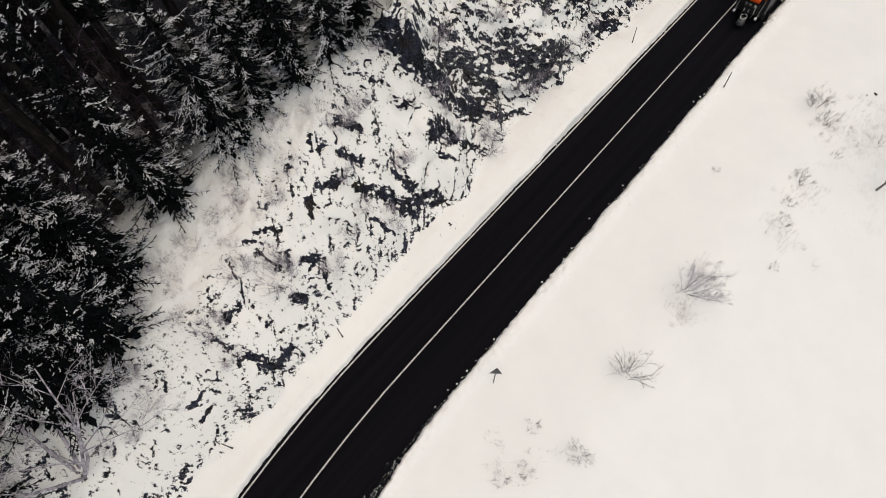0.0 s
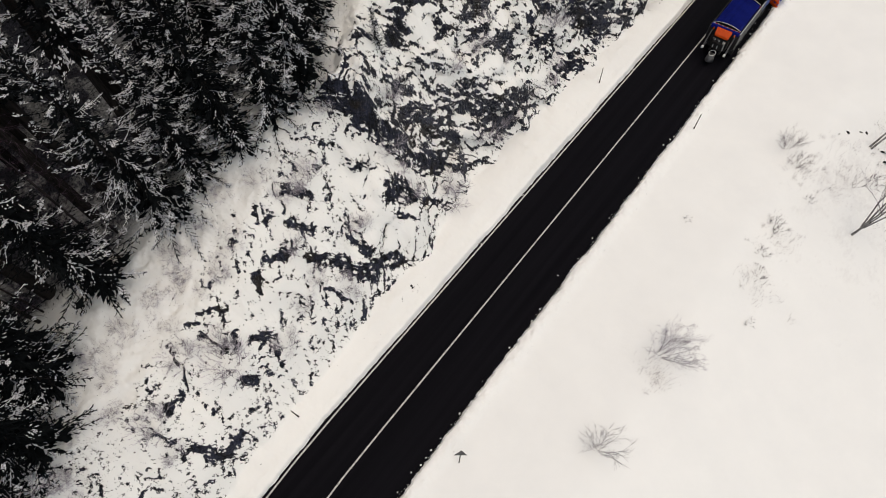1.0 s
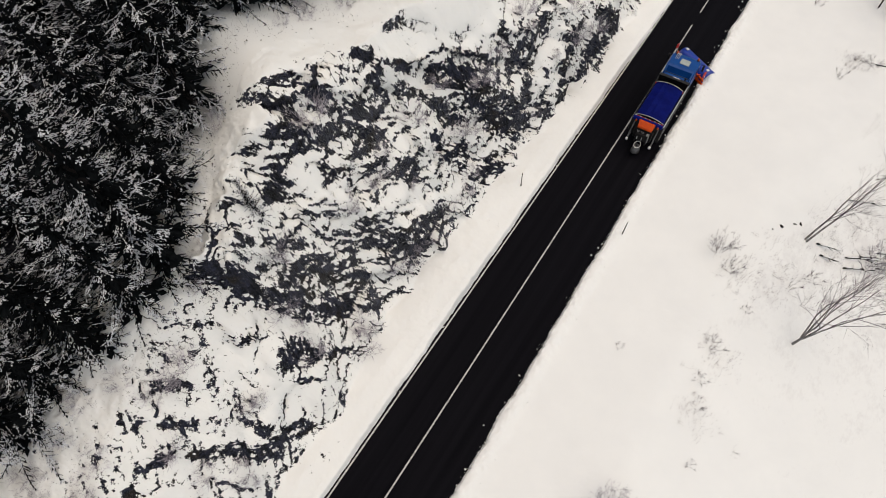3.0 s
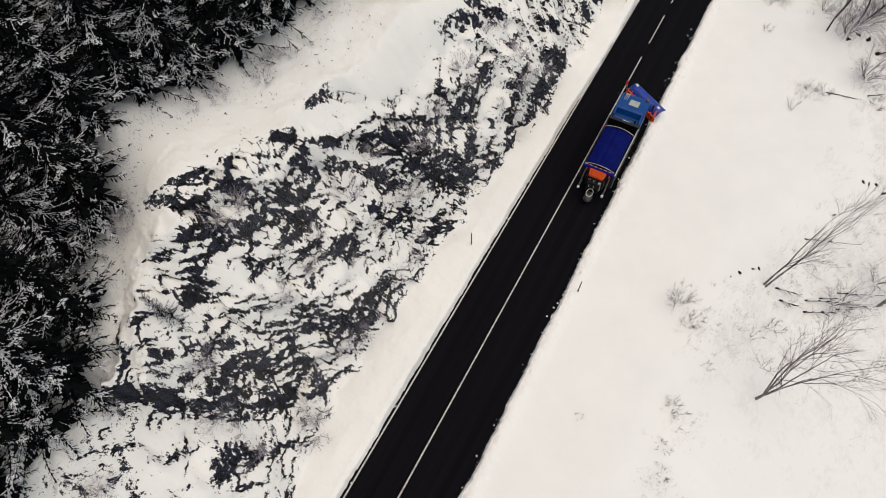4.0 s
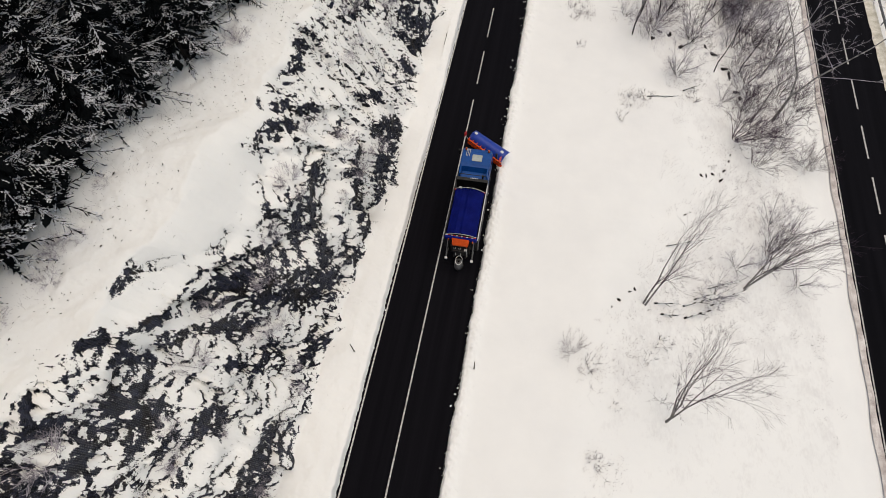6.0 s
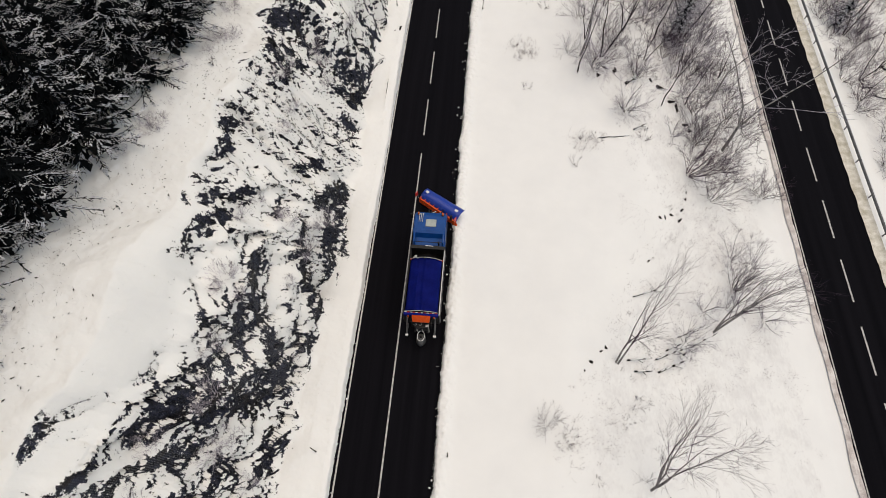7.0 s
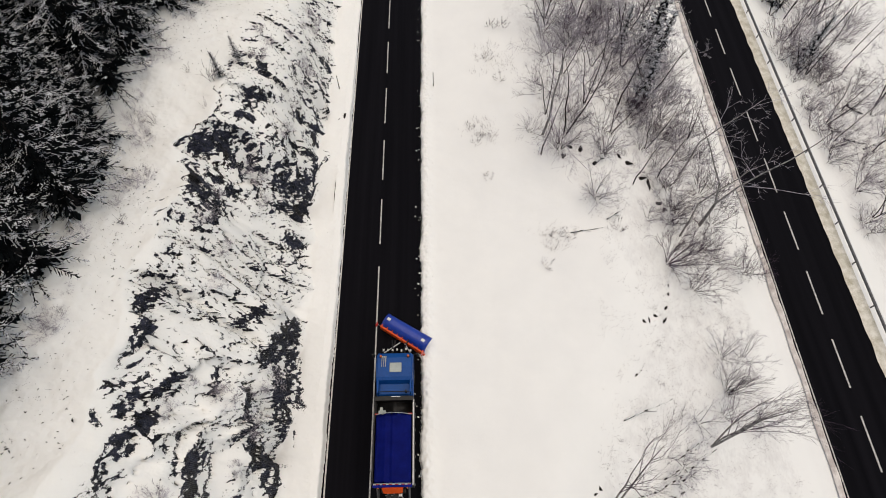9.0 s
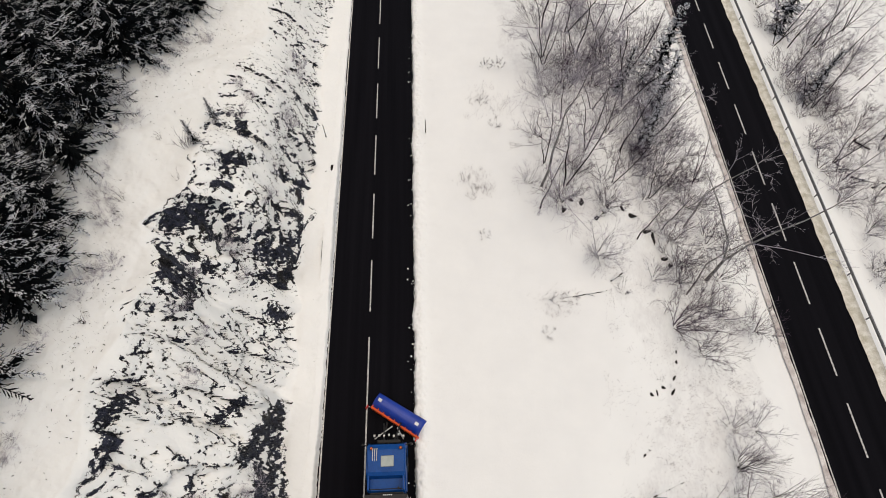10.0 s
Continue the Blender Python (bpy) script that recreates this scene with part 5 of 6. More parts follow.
tall_bare = [make_bare_tree("bare_tree", "tall leafless tree in the thicket beside the road", 10, 1, 21, M_BARK, M_FROST, 60, 6, 3, (0.0, 0.02), 8, "bare trees", 0.009, 0.012),
             make_bare_tree("bare_tree", "leafless tree with frosted twigs in the thicket", 8.5, 2, 22, M_BARK, M_FROST, 54, 6, 3, (0.03, 0.0), 16, "bare trees", 0.009, 0.013),
             make_bare_tree("bare_tree", "thin frosted tree in the thicket beside the road", 8.5, 2, 23, M_BARK, M_TWIG, 50, 5, 3, (0.0, 0.05), 14, "bare trees", 0.009, 0.012)]
thicket = [(13.1, 9.1), (15.4, 11.2), (19.6, 11.8), (22.9, 11.0), (14.0, 13.4), (17.5, 14.5), (21.0, 15.5), (24.6, 17.6), (16.0, 18.0), (19.0, 19.5), (22.5, 21.0), (26.0, 22.5), (15.2, 24.5), (18.5, 26.0), (23.1, 24.7), (27.1, 30.4), (17.9, 29.0), (21.5, 31), (25, 34), (14.5, 34), (19, 38), (28.4, 14.0), (28.6, 26.5), (23.5, 8.2), (20.8, 6.8),
           (44.2, 30), (54.8, 23.6), (48.2, 43), (44.8, 25.7), (52.8, 29), (46, 19), (51, 16.5), (49.5, 22), (56, 33), (47, 36), (51, 12), (48, 8), (54, 6), (50, 2), (57, 17), (60, 27), (53, 38), (58, 42)]
rng = random.Random(77)
thicket += [(rng.uniform(13.5, 28), rng.uniform(12, 40)) for _ in range(5)] + [(rng.uniform(43, 60), rng.uniform(4, 44)) for _ in range(10)]
first = set()
for x, y in thicket:
    k = rng.randrange(3)
    if k in first:
        more(tall_bare[k], x, y, rng.uniform(-50, 50), rng.uniform(0.55, 1.0))
    else:
        first.add(k)
        put_at(tall_bare[k], x, y, 0, rng.uniform(0.7, 1.0))

# shrubs
SHRUB = "leafless shrub poking out of the snow"
shrubs = [make_bare_tree("shrub", "round leafless shrub of fine twigs in the snow", 1.6, 15, 31, M_TWIG, M_FROST, 34, 5, 3, (0.42, 0.42), 36, "shrubs", 0.006, 0.0035),
          make_bare_tree("shrub", SHRUB, 1.5, 12, 32, M_TWIG, M_TWIG, 28, 5, 2, (0.2, 0.2), 38, "shrubs", 0.006, 0.005),
          make_bare_tree("shrub", "low tuft of dry twigs in the snow", 0.8, 9, 33, M_TWIG, M_TWIG, 30, 3, 1, (0.1, 0.1), 40, "shrubs", 0.009),
          make_bare_tree("shrub", "dense frosted thicket shrub", 3.1, 10, 34, M_BARK, M_FROST, 40, 5, 2, (0, 0), 36, "shrubs", 0.007, 0.011)]
put_at(shrubs[0], 10.3, -42.0, 0, 1.35)
put_at(shrubs[1], 10.4, -49.0, 30, 1.2)
put_at(shrubs[2], 7.95, -54.9)
put_at(shrubs[3], 20.6, -15.2, 0, 0.7)
put_at(make_bare_tree("shrub", "wide dense leafless bush leaning downhill", 3.3, 16, 35, M_TWIG, M_TWIG, 34, 7, 2, (0.45, 0.1), 40, "shrubs", 0.008), 22.4, -0.4)
more(shrubs[1], 10.75, -54.4, 200, 0.75)
more(shrubs[1], 10.1, -22.3, 60, 1.0)
for x, y, s in [(11.4, -22.8, 1.1), (11.2, -23.3, 1.2), (12.4, -29, 1.2), (12.9, -33, 1.0), (13.8, -36.4, 0.7), (16.4, -20.1, 1.3), (12, -28.8, 1.0), (12.3, -31.4, 1.0), (8.3, -58.3, 1.0), (9.0, -57.2, 1.0), (7.2, -32.3, 0.6), (12.5, -1.4, 1.1), (13.4, 1.1, 1.3), (14.6, 1.2, 1.2), (8.5, 6.7, 1.0), (7.4, 12, 1.0), (9.9, 24.6, 1.3), (11, 24.6, 1.4), (7.8, 10.3, 0.9), (10.2, 17.5, 1.2), (15.4, -21.5, 1.0), (13.2, -25.2, 0.8), (18.5, 1.9, 1.3), (9.2, 20.2, 1.2)]:
    more(shrubs[2], x, y, rng.uniform(0, 360), s)
for x, y, s in [(17.1, 5.0, 0.9), (17.2, 4.5, 0.7), (18.5, 9.5, 0.9), (24.4, 7.3, 0.9), (21.5, 3.4, 0.7), (14.8, 9.6, 0.8), (28.0, 8.5, 0.9), (26.5, 11, 1.0), (27.0, 18, 1.1), (24, 13.8, 1.0), (20.2, 17.3, 1.0), (17, 21.5, 1.0), (13.6, 16.2, 0.8), (22, 27.5, 1.1), (25.5, -7.5, 0.8), (27.5, -7.5, 0.9), (27.9, -12, 0.8), (25.3, -9.8, 0.9), (24.6, -11.8, 0.6), (27.5, 1.0, 0.9), (20.0, -15.8, 0.6), (22.4, -12.4, 0.7),
                *[(rng.uniform(13, 29), rng.uniform(9, 36), rng.uniform(0.6, 1.1)) for _ in range(22)], *[(rng.uniform(43, 58), rng.uniform(4, 42), rng.uniform(0.7, 1.2)) for _ in range(12)],
                (12.4, 11.5, 0.6), (16.2, 12.6, 0.8), (18.2, 16.0, 0.9), (15.6, 15.2, 0.9), (21.6, 13.2, 0.9), (23.4, 18.8, 1.0), (25.8, 15.6, 1.0), (19.6, 22.6, 1.1), (24.6, 21.0, 1.0), (27.8, 21.8, 1.1), (14.6, 20.6, 0.9), (17.2, 24.6, 1.1), (20.6, 25.4, 1.1), (26.2, 28.0, 1.1), (16.0, 27.6, 1.0), (19.6, 30.0, 1.1), (23.6, 31.8, 1.2), (29.0, 17.6, 0.9), (29.2, 11.6, 0.8),
                (43.6, 20, 0.9), (44.8, 14, 0.8), (46, 10.5, 1), (49, 27, 1.1), (46.5, 31, 1.2), (51, 34, 1.2), (53.5, 19, 1.1), (56.5, 25, 1.1), (47.2, 4, 0.9), (52.2, 9, 1.1)]:
    more(shrubs[3], x, y, rng.uniform(0, 360), s)

fine_bush = make_bare_tree("shrub", "dense bush of fine purplish twigs in the thicket", 2.5, 10, 36, M_BARK, M_TWIG, 42, 5, 2, (0.05, 0.0), 36, "shrubs", 0.007, 0.009)
put_at(fine_bush, 23.6, 9.2)
for i in range(34):
    x, y = (rng.uniform(23, 30.5), rng.uniform(-3, 16)) if i < 20 else (rng.uniform(42.5, 50), rng.uniform(4, 30))
    more(fine_bush, x, y, rng.uniform(0, 360), rng.uniform(0.7, 1.3))
for i in range(46):
    x, y = (rng.uniform(14, 29.5), rng.uniform(9, 34)) if i < 30 else (rng.uniform(42.5, 57), rng.uniform(4, 40))
    more(fine_bush, x, y, rng.uniform(0, 360), rng.uniform(0.6, 1.25))

# young spruces in the thicket and beyond the lower road
young = kinds_low[3]
put_at(young, -12.2, -40.3, 0, 0.5)
pale = make_spruce(7.5, 0.2, 2.0, 14, 1.0, "young spruce white with frost in the thicket", 0.9, 1.0, 0.5)
put_at(pale, 25.2, 20.5)
for x, y, s in [(26.2, 25.0, 1.25), (23.2, 16.2, 0.8), (22.4, 23.0, 0.7), (45.2, 27.0, 0.9), (46.2, 38.5, 1.3), (48.5, 5.5, 0.9), (55.5, 12.5, 1.0), (50.0, -3, 1.0)]:
    more(pale, x, y, rng.uniform(0, 360), s)

# snowy saplings along the rock's crest
for x, y, s in [(-9.9, 8.3, 0.3), (-9.6, 11.2, 0.26)]:
    more(pale, x, y, rng.uniform(0, 360), s)

# frosted bushes on the rocks, and a pale bare tree at the forest's corner
bush = make_bare_tree("frosted_bush", "small frosted bush rooted in the rock", 0.9, 16, 41, M_TWIG, M_FROST, 34, 5, 2, (0.15, 0), 46, "bushes on the rock", 0.007, 0.006)
bush["category"] = "bush"
rng = random.Random(5)
for i in range(60):
    y = rng.uniform(-44, 24) if i < 50 else rng.uniform(-63, -46)
    foot, crest = float(foot_of(y)), float(crest_of(y))
    x, y, z = rock_at(foot + (crest - foot) * rng.choice((rng.uniform(0.05, 0.3), rng.uniform(0.3, 0.8), rng.uniform(0.2, 0.85))), y)
    b = bush if i == 0 else copy_thing(bush, Matrix())
    s = rng.uniform(0.6, 1.4)
    b.matrix_basis, b.scale = pose(x, y, z - 0.05, 0, 0, rng.uniform(0, 360)), (s, s, s)
for x, y, s in [(-7.9, -58.5, 2.0), (-9.5, -60.0, 1.4), (-8.2, -63.0, 1.5), (-7.0, -63.6, 1.0), (-11.2, -41.0, 1.6), (-6.3, -41.2, 1.6), (-7.0, -40.0, 1.5), (-12.4, -34.8, 1.8), (-7.0, -36.0, 1.4), (-6.8, -33.8, 1.3)]:
    x, y, z = rock_at(x, y)
    b = copy_thing(bush, pose(x, y, z - 0.08, 0, 0, rng.uniform(0, 360)))
    b.scale = (s, s, s)


brush = make_bare_tree("undergrowth_bush", "low frosted undergrowth beside the spruces", 1.0, 14, 44, M_FROST, M_FROST, 40, 6, 2, (0.1, 0), 50, "undergrowth at the forest's edge", 0.006, 0.005)
brush["category"] = "bush"
put_at(brush, -11.0, -50.0)
for i in range(52):
    y = rng.uniform(-66, -38) if i < 16 else rng.uniform(-38, 22)
    more(brush, float(np.interp(y, EDGE_Y, EDGE_X)) + rng.gauss(-0.7, 0.5), y, rng.uniform(0, 360), rng.uniform(0.4, 0.9))

# twiggy undergrowth, packed denser to stand in for the trees' shade here
for i in range(62):
    y = rng.uniform(-71, -53)
    more(brush, float(np.interp(y, EDGE_Y, [min(e, -9.4) for e in EDGE_X])) + 2.6 * rng.random() ** 1.5 - 0.4, y, rng.uniform(0, 360), rng.uniform(0.25, 0.7))


def make_dead_spruce(h, seed):
    """A thin dead trunk with dry side branches."""
    tree = new("dead_spruce")
    tagged(tree, "thin dead spruce trunk with dry side branches", "tree", "dead spruces")
    rng = random.Random(seed)
    bm = bmesh.new()
    rod(bm, (0, 0, -0.4), (0.1, 0.05, h * 0.6), 0.11, 0.08, 7)
    rod(bm, (0.1, 0.05, h * 0.6), (0.2, 0.0, h), 0.08, 0.03, 6)
    part("trunk", bm, M_BARK, tree)
    wood = Wood()
    for i in range(60):
        z, a = rng.uniform(1.0, h * 0.95), rng.uniform(0, 6.283)
        d = Vector((math.cos(a), math.sin(a), rng.uniform(-0.5, 0.1))).normalized()
        p = Vector((0.1 * z / h, 0, z))
        grow([wood], rng, p, d, rng.uniform(0.5, 1.8), 0.013, 1, 35, -0.04, 1, 3, 0.006)
    tagged(mesh_object("crown", wood.v, wood.f, M_TWIG, tree, label="dry grey side branches"), kind="stuff")
    return tree


dead = make_dead_spruce(15, 88)
put_at(dead, -16.3, -63.3)
for i in range(26):
    x, y = -16.0 - 20 * rng.random() ** 1.3, rng.uniform(-66.5, -56.5)
    more(dead, x, y, rng.uniform(0, 360), rng.uniform(0.5, 1.15))
put_at(make_bare_tree("bare_tree", "pale frosted bare tree at the forest's corner", 10.0, 5, 42, M_FROST, M_FROST, 44, 5, 3, (-0.05, 0.25), 36, "bare trees", 0.010, 0.013), -7.8, -72.4)
shelf = make_bare_tree("shrub", "thin upright twigs on the snowy shelf", 1.7, 7, 43, M_TWIG, M_TWIG, 22, 3, 1, (0, 0), 16, "shrubs", 0.008)
put_at(shelf, -10.3, 7.9)
for x, y, s in [(-11.9, 8.4, 0.5), (-12.7, -3.7, 0.5), (-13.5, -9.3, 0.4), (-10.4, 5.6, 0.5), (-14.5, 11, 0.7), (-13.2, 4.0, 0.7)]:
    more(shelf, x, y, rng.uniform(0, 360), s)

# twigs, cones and clods strewn over the snow by the forest's edge
v, f = [], []
for i in range(2500):
    y = rng.uniform(-72, 32) if i < 1700 else rng.uniform(-67, -57)
    # the last 800 lie in the open stand, added to darken its shaded floor
    if i >= 1700:
        x = rng.uniform(-34, -14)
    elif rng.random() < 0.6:
        x = float(np.interp(y, EDGE_Y, EDGE_X)) + abs(rng.gauss(0, 1.1)) - 0.6
    else:
        x = rng.uniform(float(np.interp(y, EDGE_Y, EDGE_X)), float(np.interp(y, ST_Y, ST_CREST)))
    z = ground_at(x, y) + 0.05
    s, a = rng.uniform(0.012, 0.055) * (1.8 if rng.random() < 0.08 else 1), rng.uniform(0, 6.28)
    k = len(v)
    c, d = math.cos(a) * s, math.sin(a) * s
    v += [(x + 1.6 * c, y + 1.6 * d, z), (x - 0.5 * d, y + 0.5 * c, z), (x - 1.2 * c, y - 1.2 * d, z - 0.02), (x + 0.5 * d, y - 0.5 * c, z), (x, y, z + 0.6 * s)]
    f += [(k, k + 1, k + 4), (k + 1, k + 2, k + 4), (k + 2, k + 3, k + 4), (k + 3, k, k + 4)]
tagged(mesh_object("forest_litter", v, f, M_BARK), "dark twigs and litter strewn on the snow", "litter", kind="stuff")

# dry grass and fine stalks that poke through the thin snow
v, f = [], []
patches = [(12.0, -23.5, 1.6), (12.6, -29.5, 1.8), (13.2, -33.5, 1.6), (14.0, -21.0, 2.0), (17.0, -17.0, 2.5), (19.5, -14.0, 2.5), (20.0, -9.0, 2.5), (22.0, -5.0, 2.2), (24.0, -8.0, 2.5), (26.0, -4.0, 2.2), (13.5, 1.0, 1.6), (17.5, 4.5, 2.0), (20.5, 9.0, 2.5), (14.0, 10.0, 2.2), (17.0, 17.0, 3.5), (23.0, 15.0, 3.5), (20.0, 24.0, 4.0), (26.0, 24.0, 3.0), (9.5, 20.0, 1.8), (8.4, 11.5, 1.0), (46.0, 16.0, 3.0), (49.0, 28.0, 4.0), (53.0, 20.0, 4.0), (8.5, -57.5, 1.2), (10.8, -43.0, 1.0)]
for i in range(8500):
    if i % 16 == 0:
        px, py, r = rng.choice(patches)
        cx, cy, tuft = px + rng.gauss(0, r * 0.6), py + rng.gauss(0, r * 0.6), rng.uniform(0.08, 0.4)
    x, y = cx + rng.gauss(0, tuft), cy + rng.gauss(0, tuft)
    if x > 31 and x < 41.5:
        continue
    z = ground_at(x, y) - 0.05
    h, a, w = rng.uniform(0.12, 0.5) * (1.6 if y > 7 else 1.0), rng.uniform(0, 6.28), 0.006
    dx, dy = math.cos(a), math.sin(a)
    lean = rng.uniform(0.1, 0.6) * h
    k = len(v)
    v += [(x - dy * w, y + dx * w, z), (x + dy * w, y - dx * w, z), (x + dx * lean, y + dy * lean, z + h), (x + dx * w, y + dy * w, z)]
    f += [(k, k + 1, k + 2), (k + 1, k + 3, k + 2), (k + 3, k, k + 2)]
for i in range(9000):
    if i < 4500:
        if i % 22 == 0:
            cx, cy, tuft = rng.uniform(13, 30), rng.uniform(-24, 4), rng.uniform(0.1, 0.6)
        x, y = cx + rng.gauss(0, tuft), cy + rng.gauss(0, tuft)
        if x < 13 + 0.15 * abs(y + 24) or x > 30.5:
            continue
    else:
        y = rng.uniform(-68, -48) if i < 6500 else rng.uniform(-48, 25)
        x = float(np.interp(y, EDGE_Y, EDGE_X)) + (rng.gauss(0.3, 1.0) if i < 6500 else rng.gauss(-0.6, 0.7))
    z = ground_at(x, y) - 0.05
    h, a, w = rng.uniform(0.12, 0.4), rng.uniform(0, 6.28), 0.005
    dx, dy = math.cos(a), math.sin(a)
    lean = rng.uniform(0.3, 1.2) * h
    k = len(v)
    v += [(x - dy * w, y + dx * w, z), (x + dy * w, y - dx * w, z), (x + dx * lean, y + dy * lean, z + h), (x + dx * w, y + dy * w, z)]
    f += [(k, k + 1, k + 2), (k + 1, k + 3, k + 2), (k + 3, k, k + 2)]
tagged(mesh_object("dry_grass", v, f, M_TWIG), "thin dry stalks poking through the snow", "grass", kind="stuff")

# ---- fallen logs, stones and clods ----
def make_log(x, y, length, turn, r):
    bm = bmesh.new()
    r *= 0.75
    rod(bm, (0, 0, 0), (length * 0.45, 0.04, 0.03), r, r * 0.8, 8)
    rod(bm, (length * 0.45, 0.04, 0.03), (length * 0.8, 0.02, 0.0), r * 0.8, r * 0.6, 8)
    rod(bm, (length * 0.8, 0.02, 0.0), (length, 0.05, 0.06), r * 0.6, r * 0.4, 8)
    rod(bm, (length * 0.4, 0.04, 0.03), (length * 0.6, -0.28, 0.12), r * 0.45, r * 0.2, 6)
    log = part("fallen_log", bm, M_BARK, None, "", True)
    bm = bmesh.new()
    rng = random.Random(int(x * 10))
    p = rng.uniform(0.05, 0.3)
    while p < length * 0.85:
        q = min(length * 0.95, p + rng.uniform(0.25, 0.9))
        rod(bm, (p, 0.02, 0.02 + 0.5 * r), (q, 0.05, 0.03 + 0.5 * r), r * rng.uniform(0.75, 1.15), r * rng.uniform(0.55, 0.9), 8)
        p = q + rng.uniform(0.05, 0.35)
    part("snow_cap", bm, M_CLOD, log, "snow lying along the log", True)
    log.matrix_basis = pose(x, y, ground_at(x, y) + 0.06, 0, 0, turn)
    tagged(log, "dark fallen log under a strip of snow", "log", "fallen logs")


for x, y, l, a, r in [(15.8, -17.2, 1.7, 8, 0.08), (16.3, -17.9, 1.2, 3, 0.09), (18.1, -17.7, 2.7, 26, 0.09), (18.0, -16.8, 2.9, 24, 0.08), (18.9, -16.0, 1.6, 26, 0.07), (20.2, -16.1, 1.5, 27, 0.07), (21.1, -15.3, 2.3, 30, 0.06), (20.0, -14.8, 2.6, 22, 0.06), (21.0, -14.2, 2.2, 24, 0.05), (16.6, -12.4, 3.8, 20, 0.06), (14.6, 1.4, 2.6, 8, 0.06), (17.6, 2.6, 1.6, 30, 0.08), (17.4, 8.0, 1.7, 42, 0.20), (46.3, 18.2, 1.6, -8, 0.13), (48.0, 17.8, 2.0, -24, 0.15), (49.9, 16.6, 3.0, 22, 0.14), (50.6, 23.0, 1.9, -50, 0.24)]:
    make_log(x, y, l, a, r)


def make_stone(name, x, y, size, seed, mat, label, category, group, dz=0.0, z=None, flat=0.6):
    rng = random.Random(seed)
    stretch = rng.uniform(1.4, 3.2) if flat < 0.5 else 1.0
    bm = bmesh.new()
    bmesh.ops.create_icosphere(bm, subdivisions=2, radius=size)
    off = Vector((rng.uniform(0, 50), 0, 0))
    for v in bm.verts:
        v.co *= 1 + 0.9 * noise.noise(v.co / size * 1.1 + off)
        v.co.z *= flat
        v.co.x *= stretch
    ob = part(name, bm, mat)
    ob.matrix_basis = pose(x, y, (ground_at(x, y) if z is None else z) + dz, 0, 0, rng.uniform(0, 360))
    return tagged(ob, label, category, group)


for i, (x, y, s) in enumerate([(13.0, -17.7, 0.22), (12.6, -18.4, 0.16), (13.8, -16.9, 0.14), (14.2, -16.5, 0.2), (19.1, -5.5, 0.28), (19.6, -5.3, 0.2), (20.1, -5.0, 0.2), (20.9, -5.3, 0.3), (21.2, -4.3, 0.26), (21.7, -3.2, 0.22), (17.9, -9.4, 0.16), (18.3, -9.0, 0.14), (-3.75, 12.7, 0.55), (15.0, 8.9, 0.4), (21.9, -2.4, 0.2), (16.5, 9.6, 0.34), (15.7, 9.9, 0.3), (20.6, 8.9, 0.4), (19.9, 9.4, 0.34), (21.7, 7.6, 0.36), (22.4, 7.2, 0.4), (23.3, 4.7, 0.4), (22.8, 5.3, 0.34), (46.4, 18.9, 0.3), (46.9, 19.5, 0.26), (47.4, 18.8, 0.3)]):
    make_stone("stone", x, y, s * 0.5, i, M_BARK, "dark stone sticking out of the snow", "stone", "stones", -0.02, None, 0.4)
for i in range(150):
    y = rng.uniform(-66, 30)
    right = rng.random() < 0.8
    x = float(centre(y)) + (3.0 + rng.gauss(0.0, 0.16) if right else -3.05 + rng.gauss(0, 0.08))
    make_stone("snow_clod", x, y, rng.uniform(0.02, 0.06), 100 + i, M_CLOD, "small clod of snow at the road's edge", "snow clod", "snow clods", 0.0, 0.05)


# ---- crumbs of snow and grit along the ploughed edges ----
for name, mat, label, count, low, high in (("snow_crumbs", M_CLOD, "fine crumbs of snow thrown up by the plough", 5200, 0.010, 0.035), ("road_grit", M_DARK, "dark grit and slush spread along the snow bank", 12000, 0.006, 0.020)):
    v, f = [], []
    for i in range(count):
        y = rng.uniform(-72, 34)
        right = rng.random() < 0.72
        x = float(centre(y)) + (3.05 + abs(rng.gauss(0, 0.34)) if right else -3.02 - abs(rng.gauss(0, 0.12)))
        out = abs(x - float(centre(y)))
        z = 0.0 if out < 3.05 else 0.10 + 0.06 * min(1, (out - 3.05) / 0.4) + (0.04 if right else 0.0)
        s, a = rng.uniform(low, high), rng.uniform(0, 6.28)
        k = len(v)
        for q in range(3):
            v.append((x + s * math.cos(a + 2.094 * q) * 1.2, y + s * math.sin(a + 2.094 * q) * 1.2, z - 0.02))
        v.append((x + rng.uniform(-s, s) * 0.4, y + rng.uniform(-s, s) * 0.4, z + s))
        f += [(k, k + 1, k + 3), (k + 1, k + 2, k + 3), (k + 2, k, k + 3)]
    tagged(mesh_object(name, v, f, mat), label, name.split("_")[1], kind="stuff")


# ---- marker poles ----
def make_pole(x, y, h=1.5, lean=(0, 0), z=None):
    pole = new("marker_pole")
    tagged(pole, "thin dark snow marker pole beside the road", "pole", "snow poles")
    bm = bmesh.new()
    rod(bm, (0, 0, -0.3), (0, 0, h), 0.035, 0.03, 8)
    part("shaft", bm, M_POST, pole)
    bm = bmesh.new()
    rod(bm, (0, 0, 0.0), (0, 0, 0.12), 0.055, 0.05, 8)
    part("collar", bm, M_DARK, pole)
    pole.matrix_basis = pose(x, y, (ground_at(x, y) if z is None else z) + 0.1, lean[0], lean[1], 0)


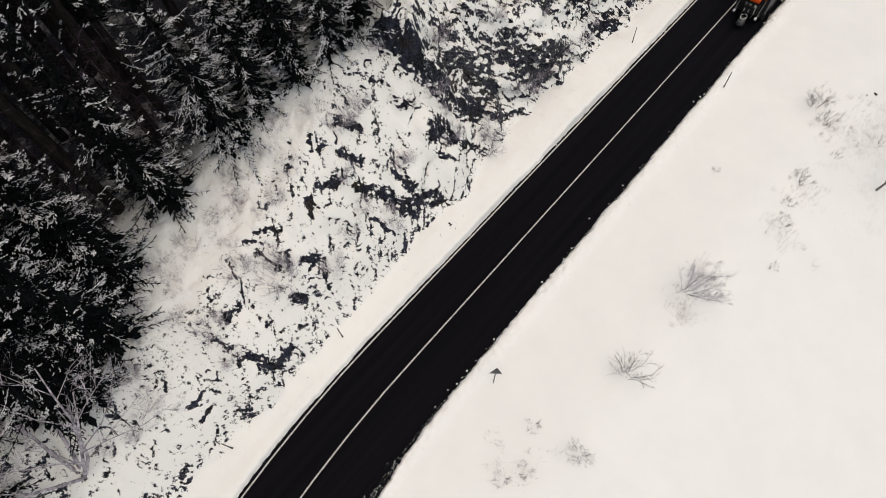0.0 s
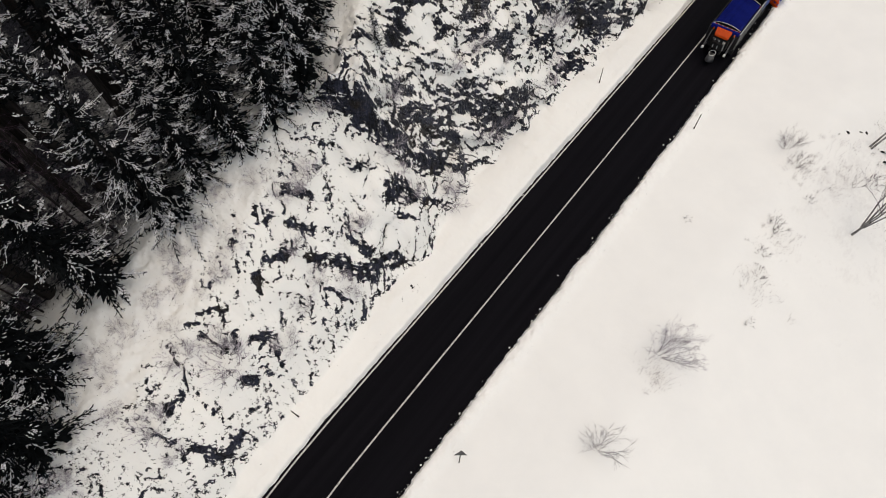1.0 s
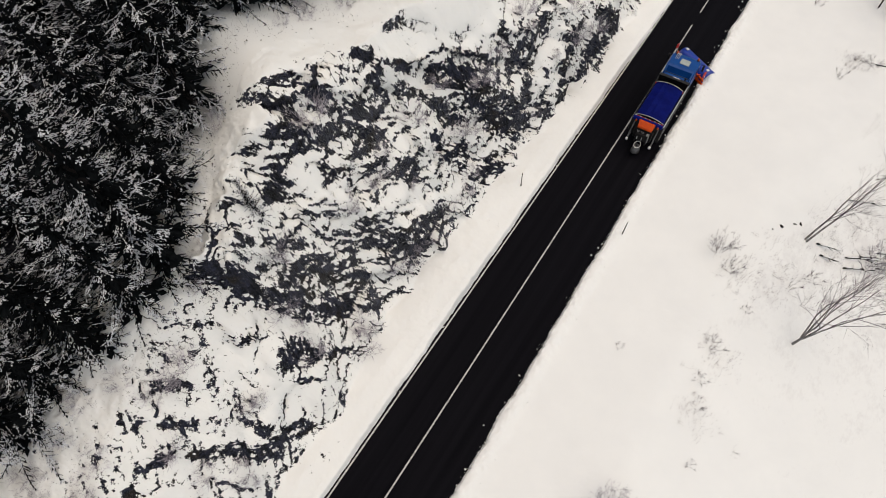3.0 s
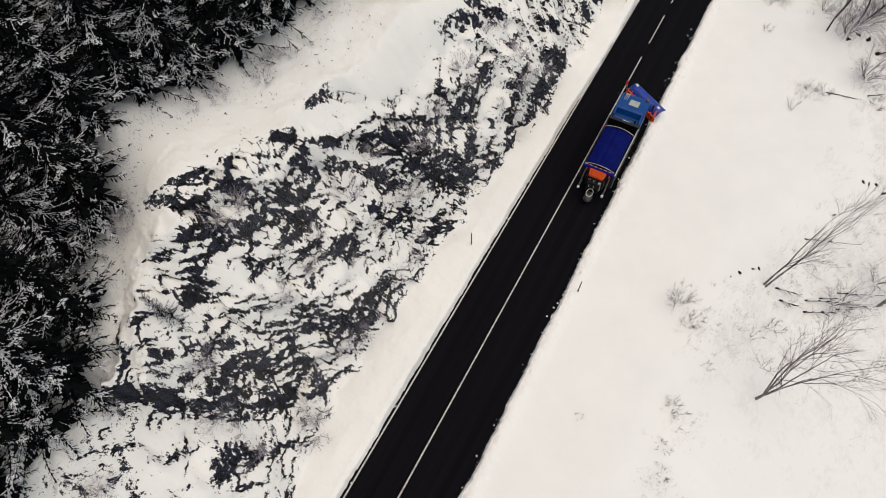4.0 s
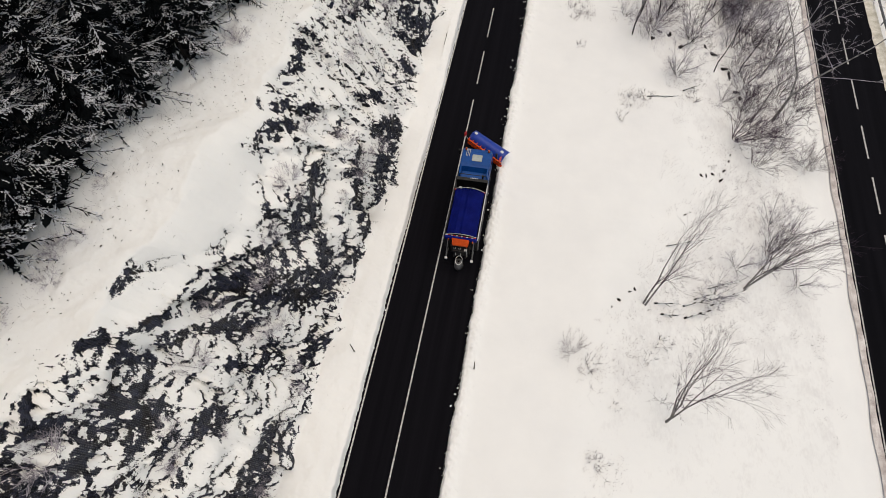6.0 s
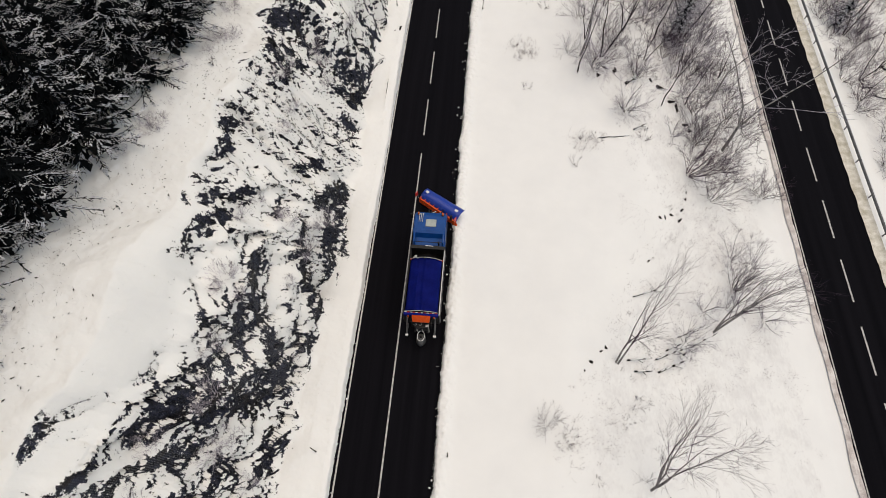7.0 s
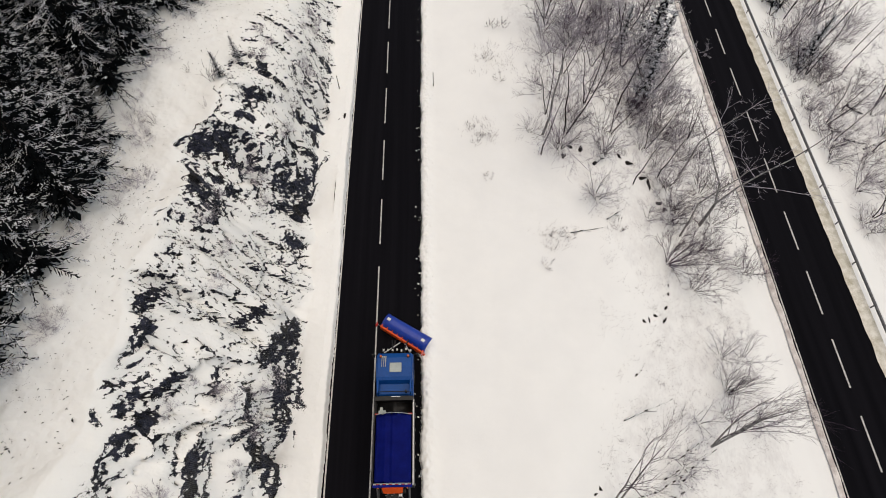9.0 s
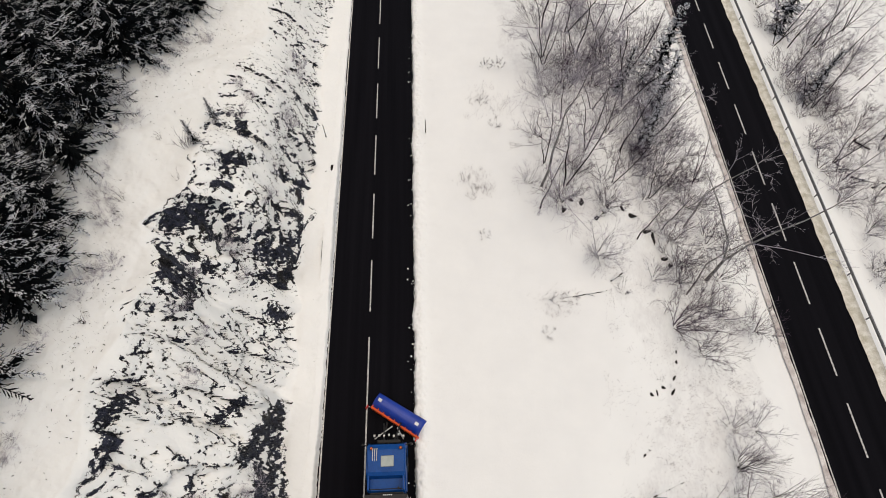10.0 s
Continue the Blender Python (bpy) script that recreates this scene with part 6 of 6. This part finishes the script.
for x, y in [(-4.15, -25.0), (3.9, -24.6), (-4.15, 16.3), (4.2, 17.0), (-4.25, -58.3), (-4.6, 33.5), (4.3, 58), (-4.3, -67)]:
    make_pole(x, y)

# a small triangular sign on a leaning post
sign = new("warning_sign")
tagged(sign, "weathered triangular sign on a thin post in snow", "sign")
bm = bmesh.new()
rod(bm, (0, 0, -0.3), (0, 0, 1.6), 0.03, 0.03, 8)
part("post", bm, M_POST, sign)
bm = bmesh.new()
f = [bm.verts.new(p) for p in ((-0.38, -0.04, 1.1), (0.38, -0.04, 1.1), (0, -0.04, 1.76))]
bm.faces.new(f)
bmesh.ops.solidify(bm, geom=bm.faces[:], thickness=0.02)
part("plate", bm, M_STEEL, sign, "grey triangular plate")
sign.matrix_basis = pose(4.6, -54.4, 0.1, -14, 6, 40)


# ---- crash barrier along the lower road ----
def make_barrier():
    rail = new("crash_barrier")
    tagged(rail, "grey steel crash barrier along the lower road", "crash barrier")
    prof = [(0.0, 0.45), (0.08, 0.5), (0.08, 0.56), (0.0, 0.6), (0.08, 0.64), (0.08, 0.70), (0.0, 0.75), (0.012, 0.75), (0.095, 0.70), (0.095, 0.64), (0.015, 0.6), (0.095, 0.56), (0.095, 0.5), (0.012, 0.45)]
    bm = bmesh.new()
    y0, y1 = -60, 110
    a = [bm.verts.new((-x, y0, z)) for x, z in prof]
    b = [bm.verts.new((-x, y1, z)) for x, z in prof]
    n = len(prof)
    for i in range(n):
        bm.faces.new((a[i], b[i], b[(i + 1) % n], a[(i + 1) % n]))
    part("rail", bm, M_STEEL, rail)
    bm = bmesh.new()
    box(bm, -0.03, 0.05, y0, y1, 0.74, 0.78, 0.02)
    part("snow_cap", bm, M_CLOD, rail, "thin line of snow on the rail")
    first_post = None
    for k in range(42):
        y = y0 + 1 + 4 * k
        if first_post is None:
            bm = bmesh.new()
            box(bm, -0.02, 0.06, -0.05, 0.05, -0.3, 0.7, 0.01)
            first_post = part("post", bm, M_STEEL, rail)
            first_post.location.y = y
        else:
            p = first_post.copy()
            scene.collection.objects.link(p)
            p.location.y = y
    rail.matrix_basis = pose(39.95, 0, -5.3)


make_barrier()
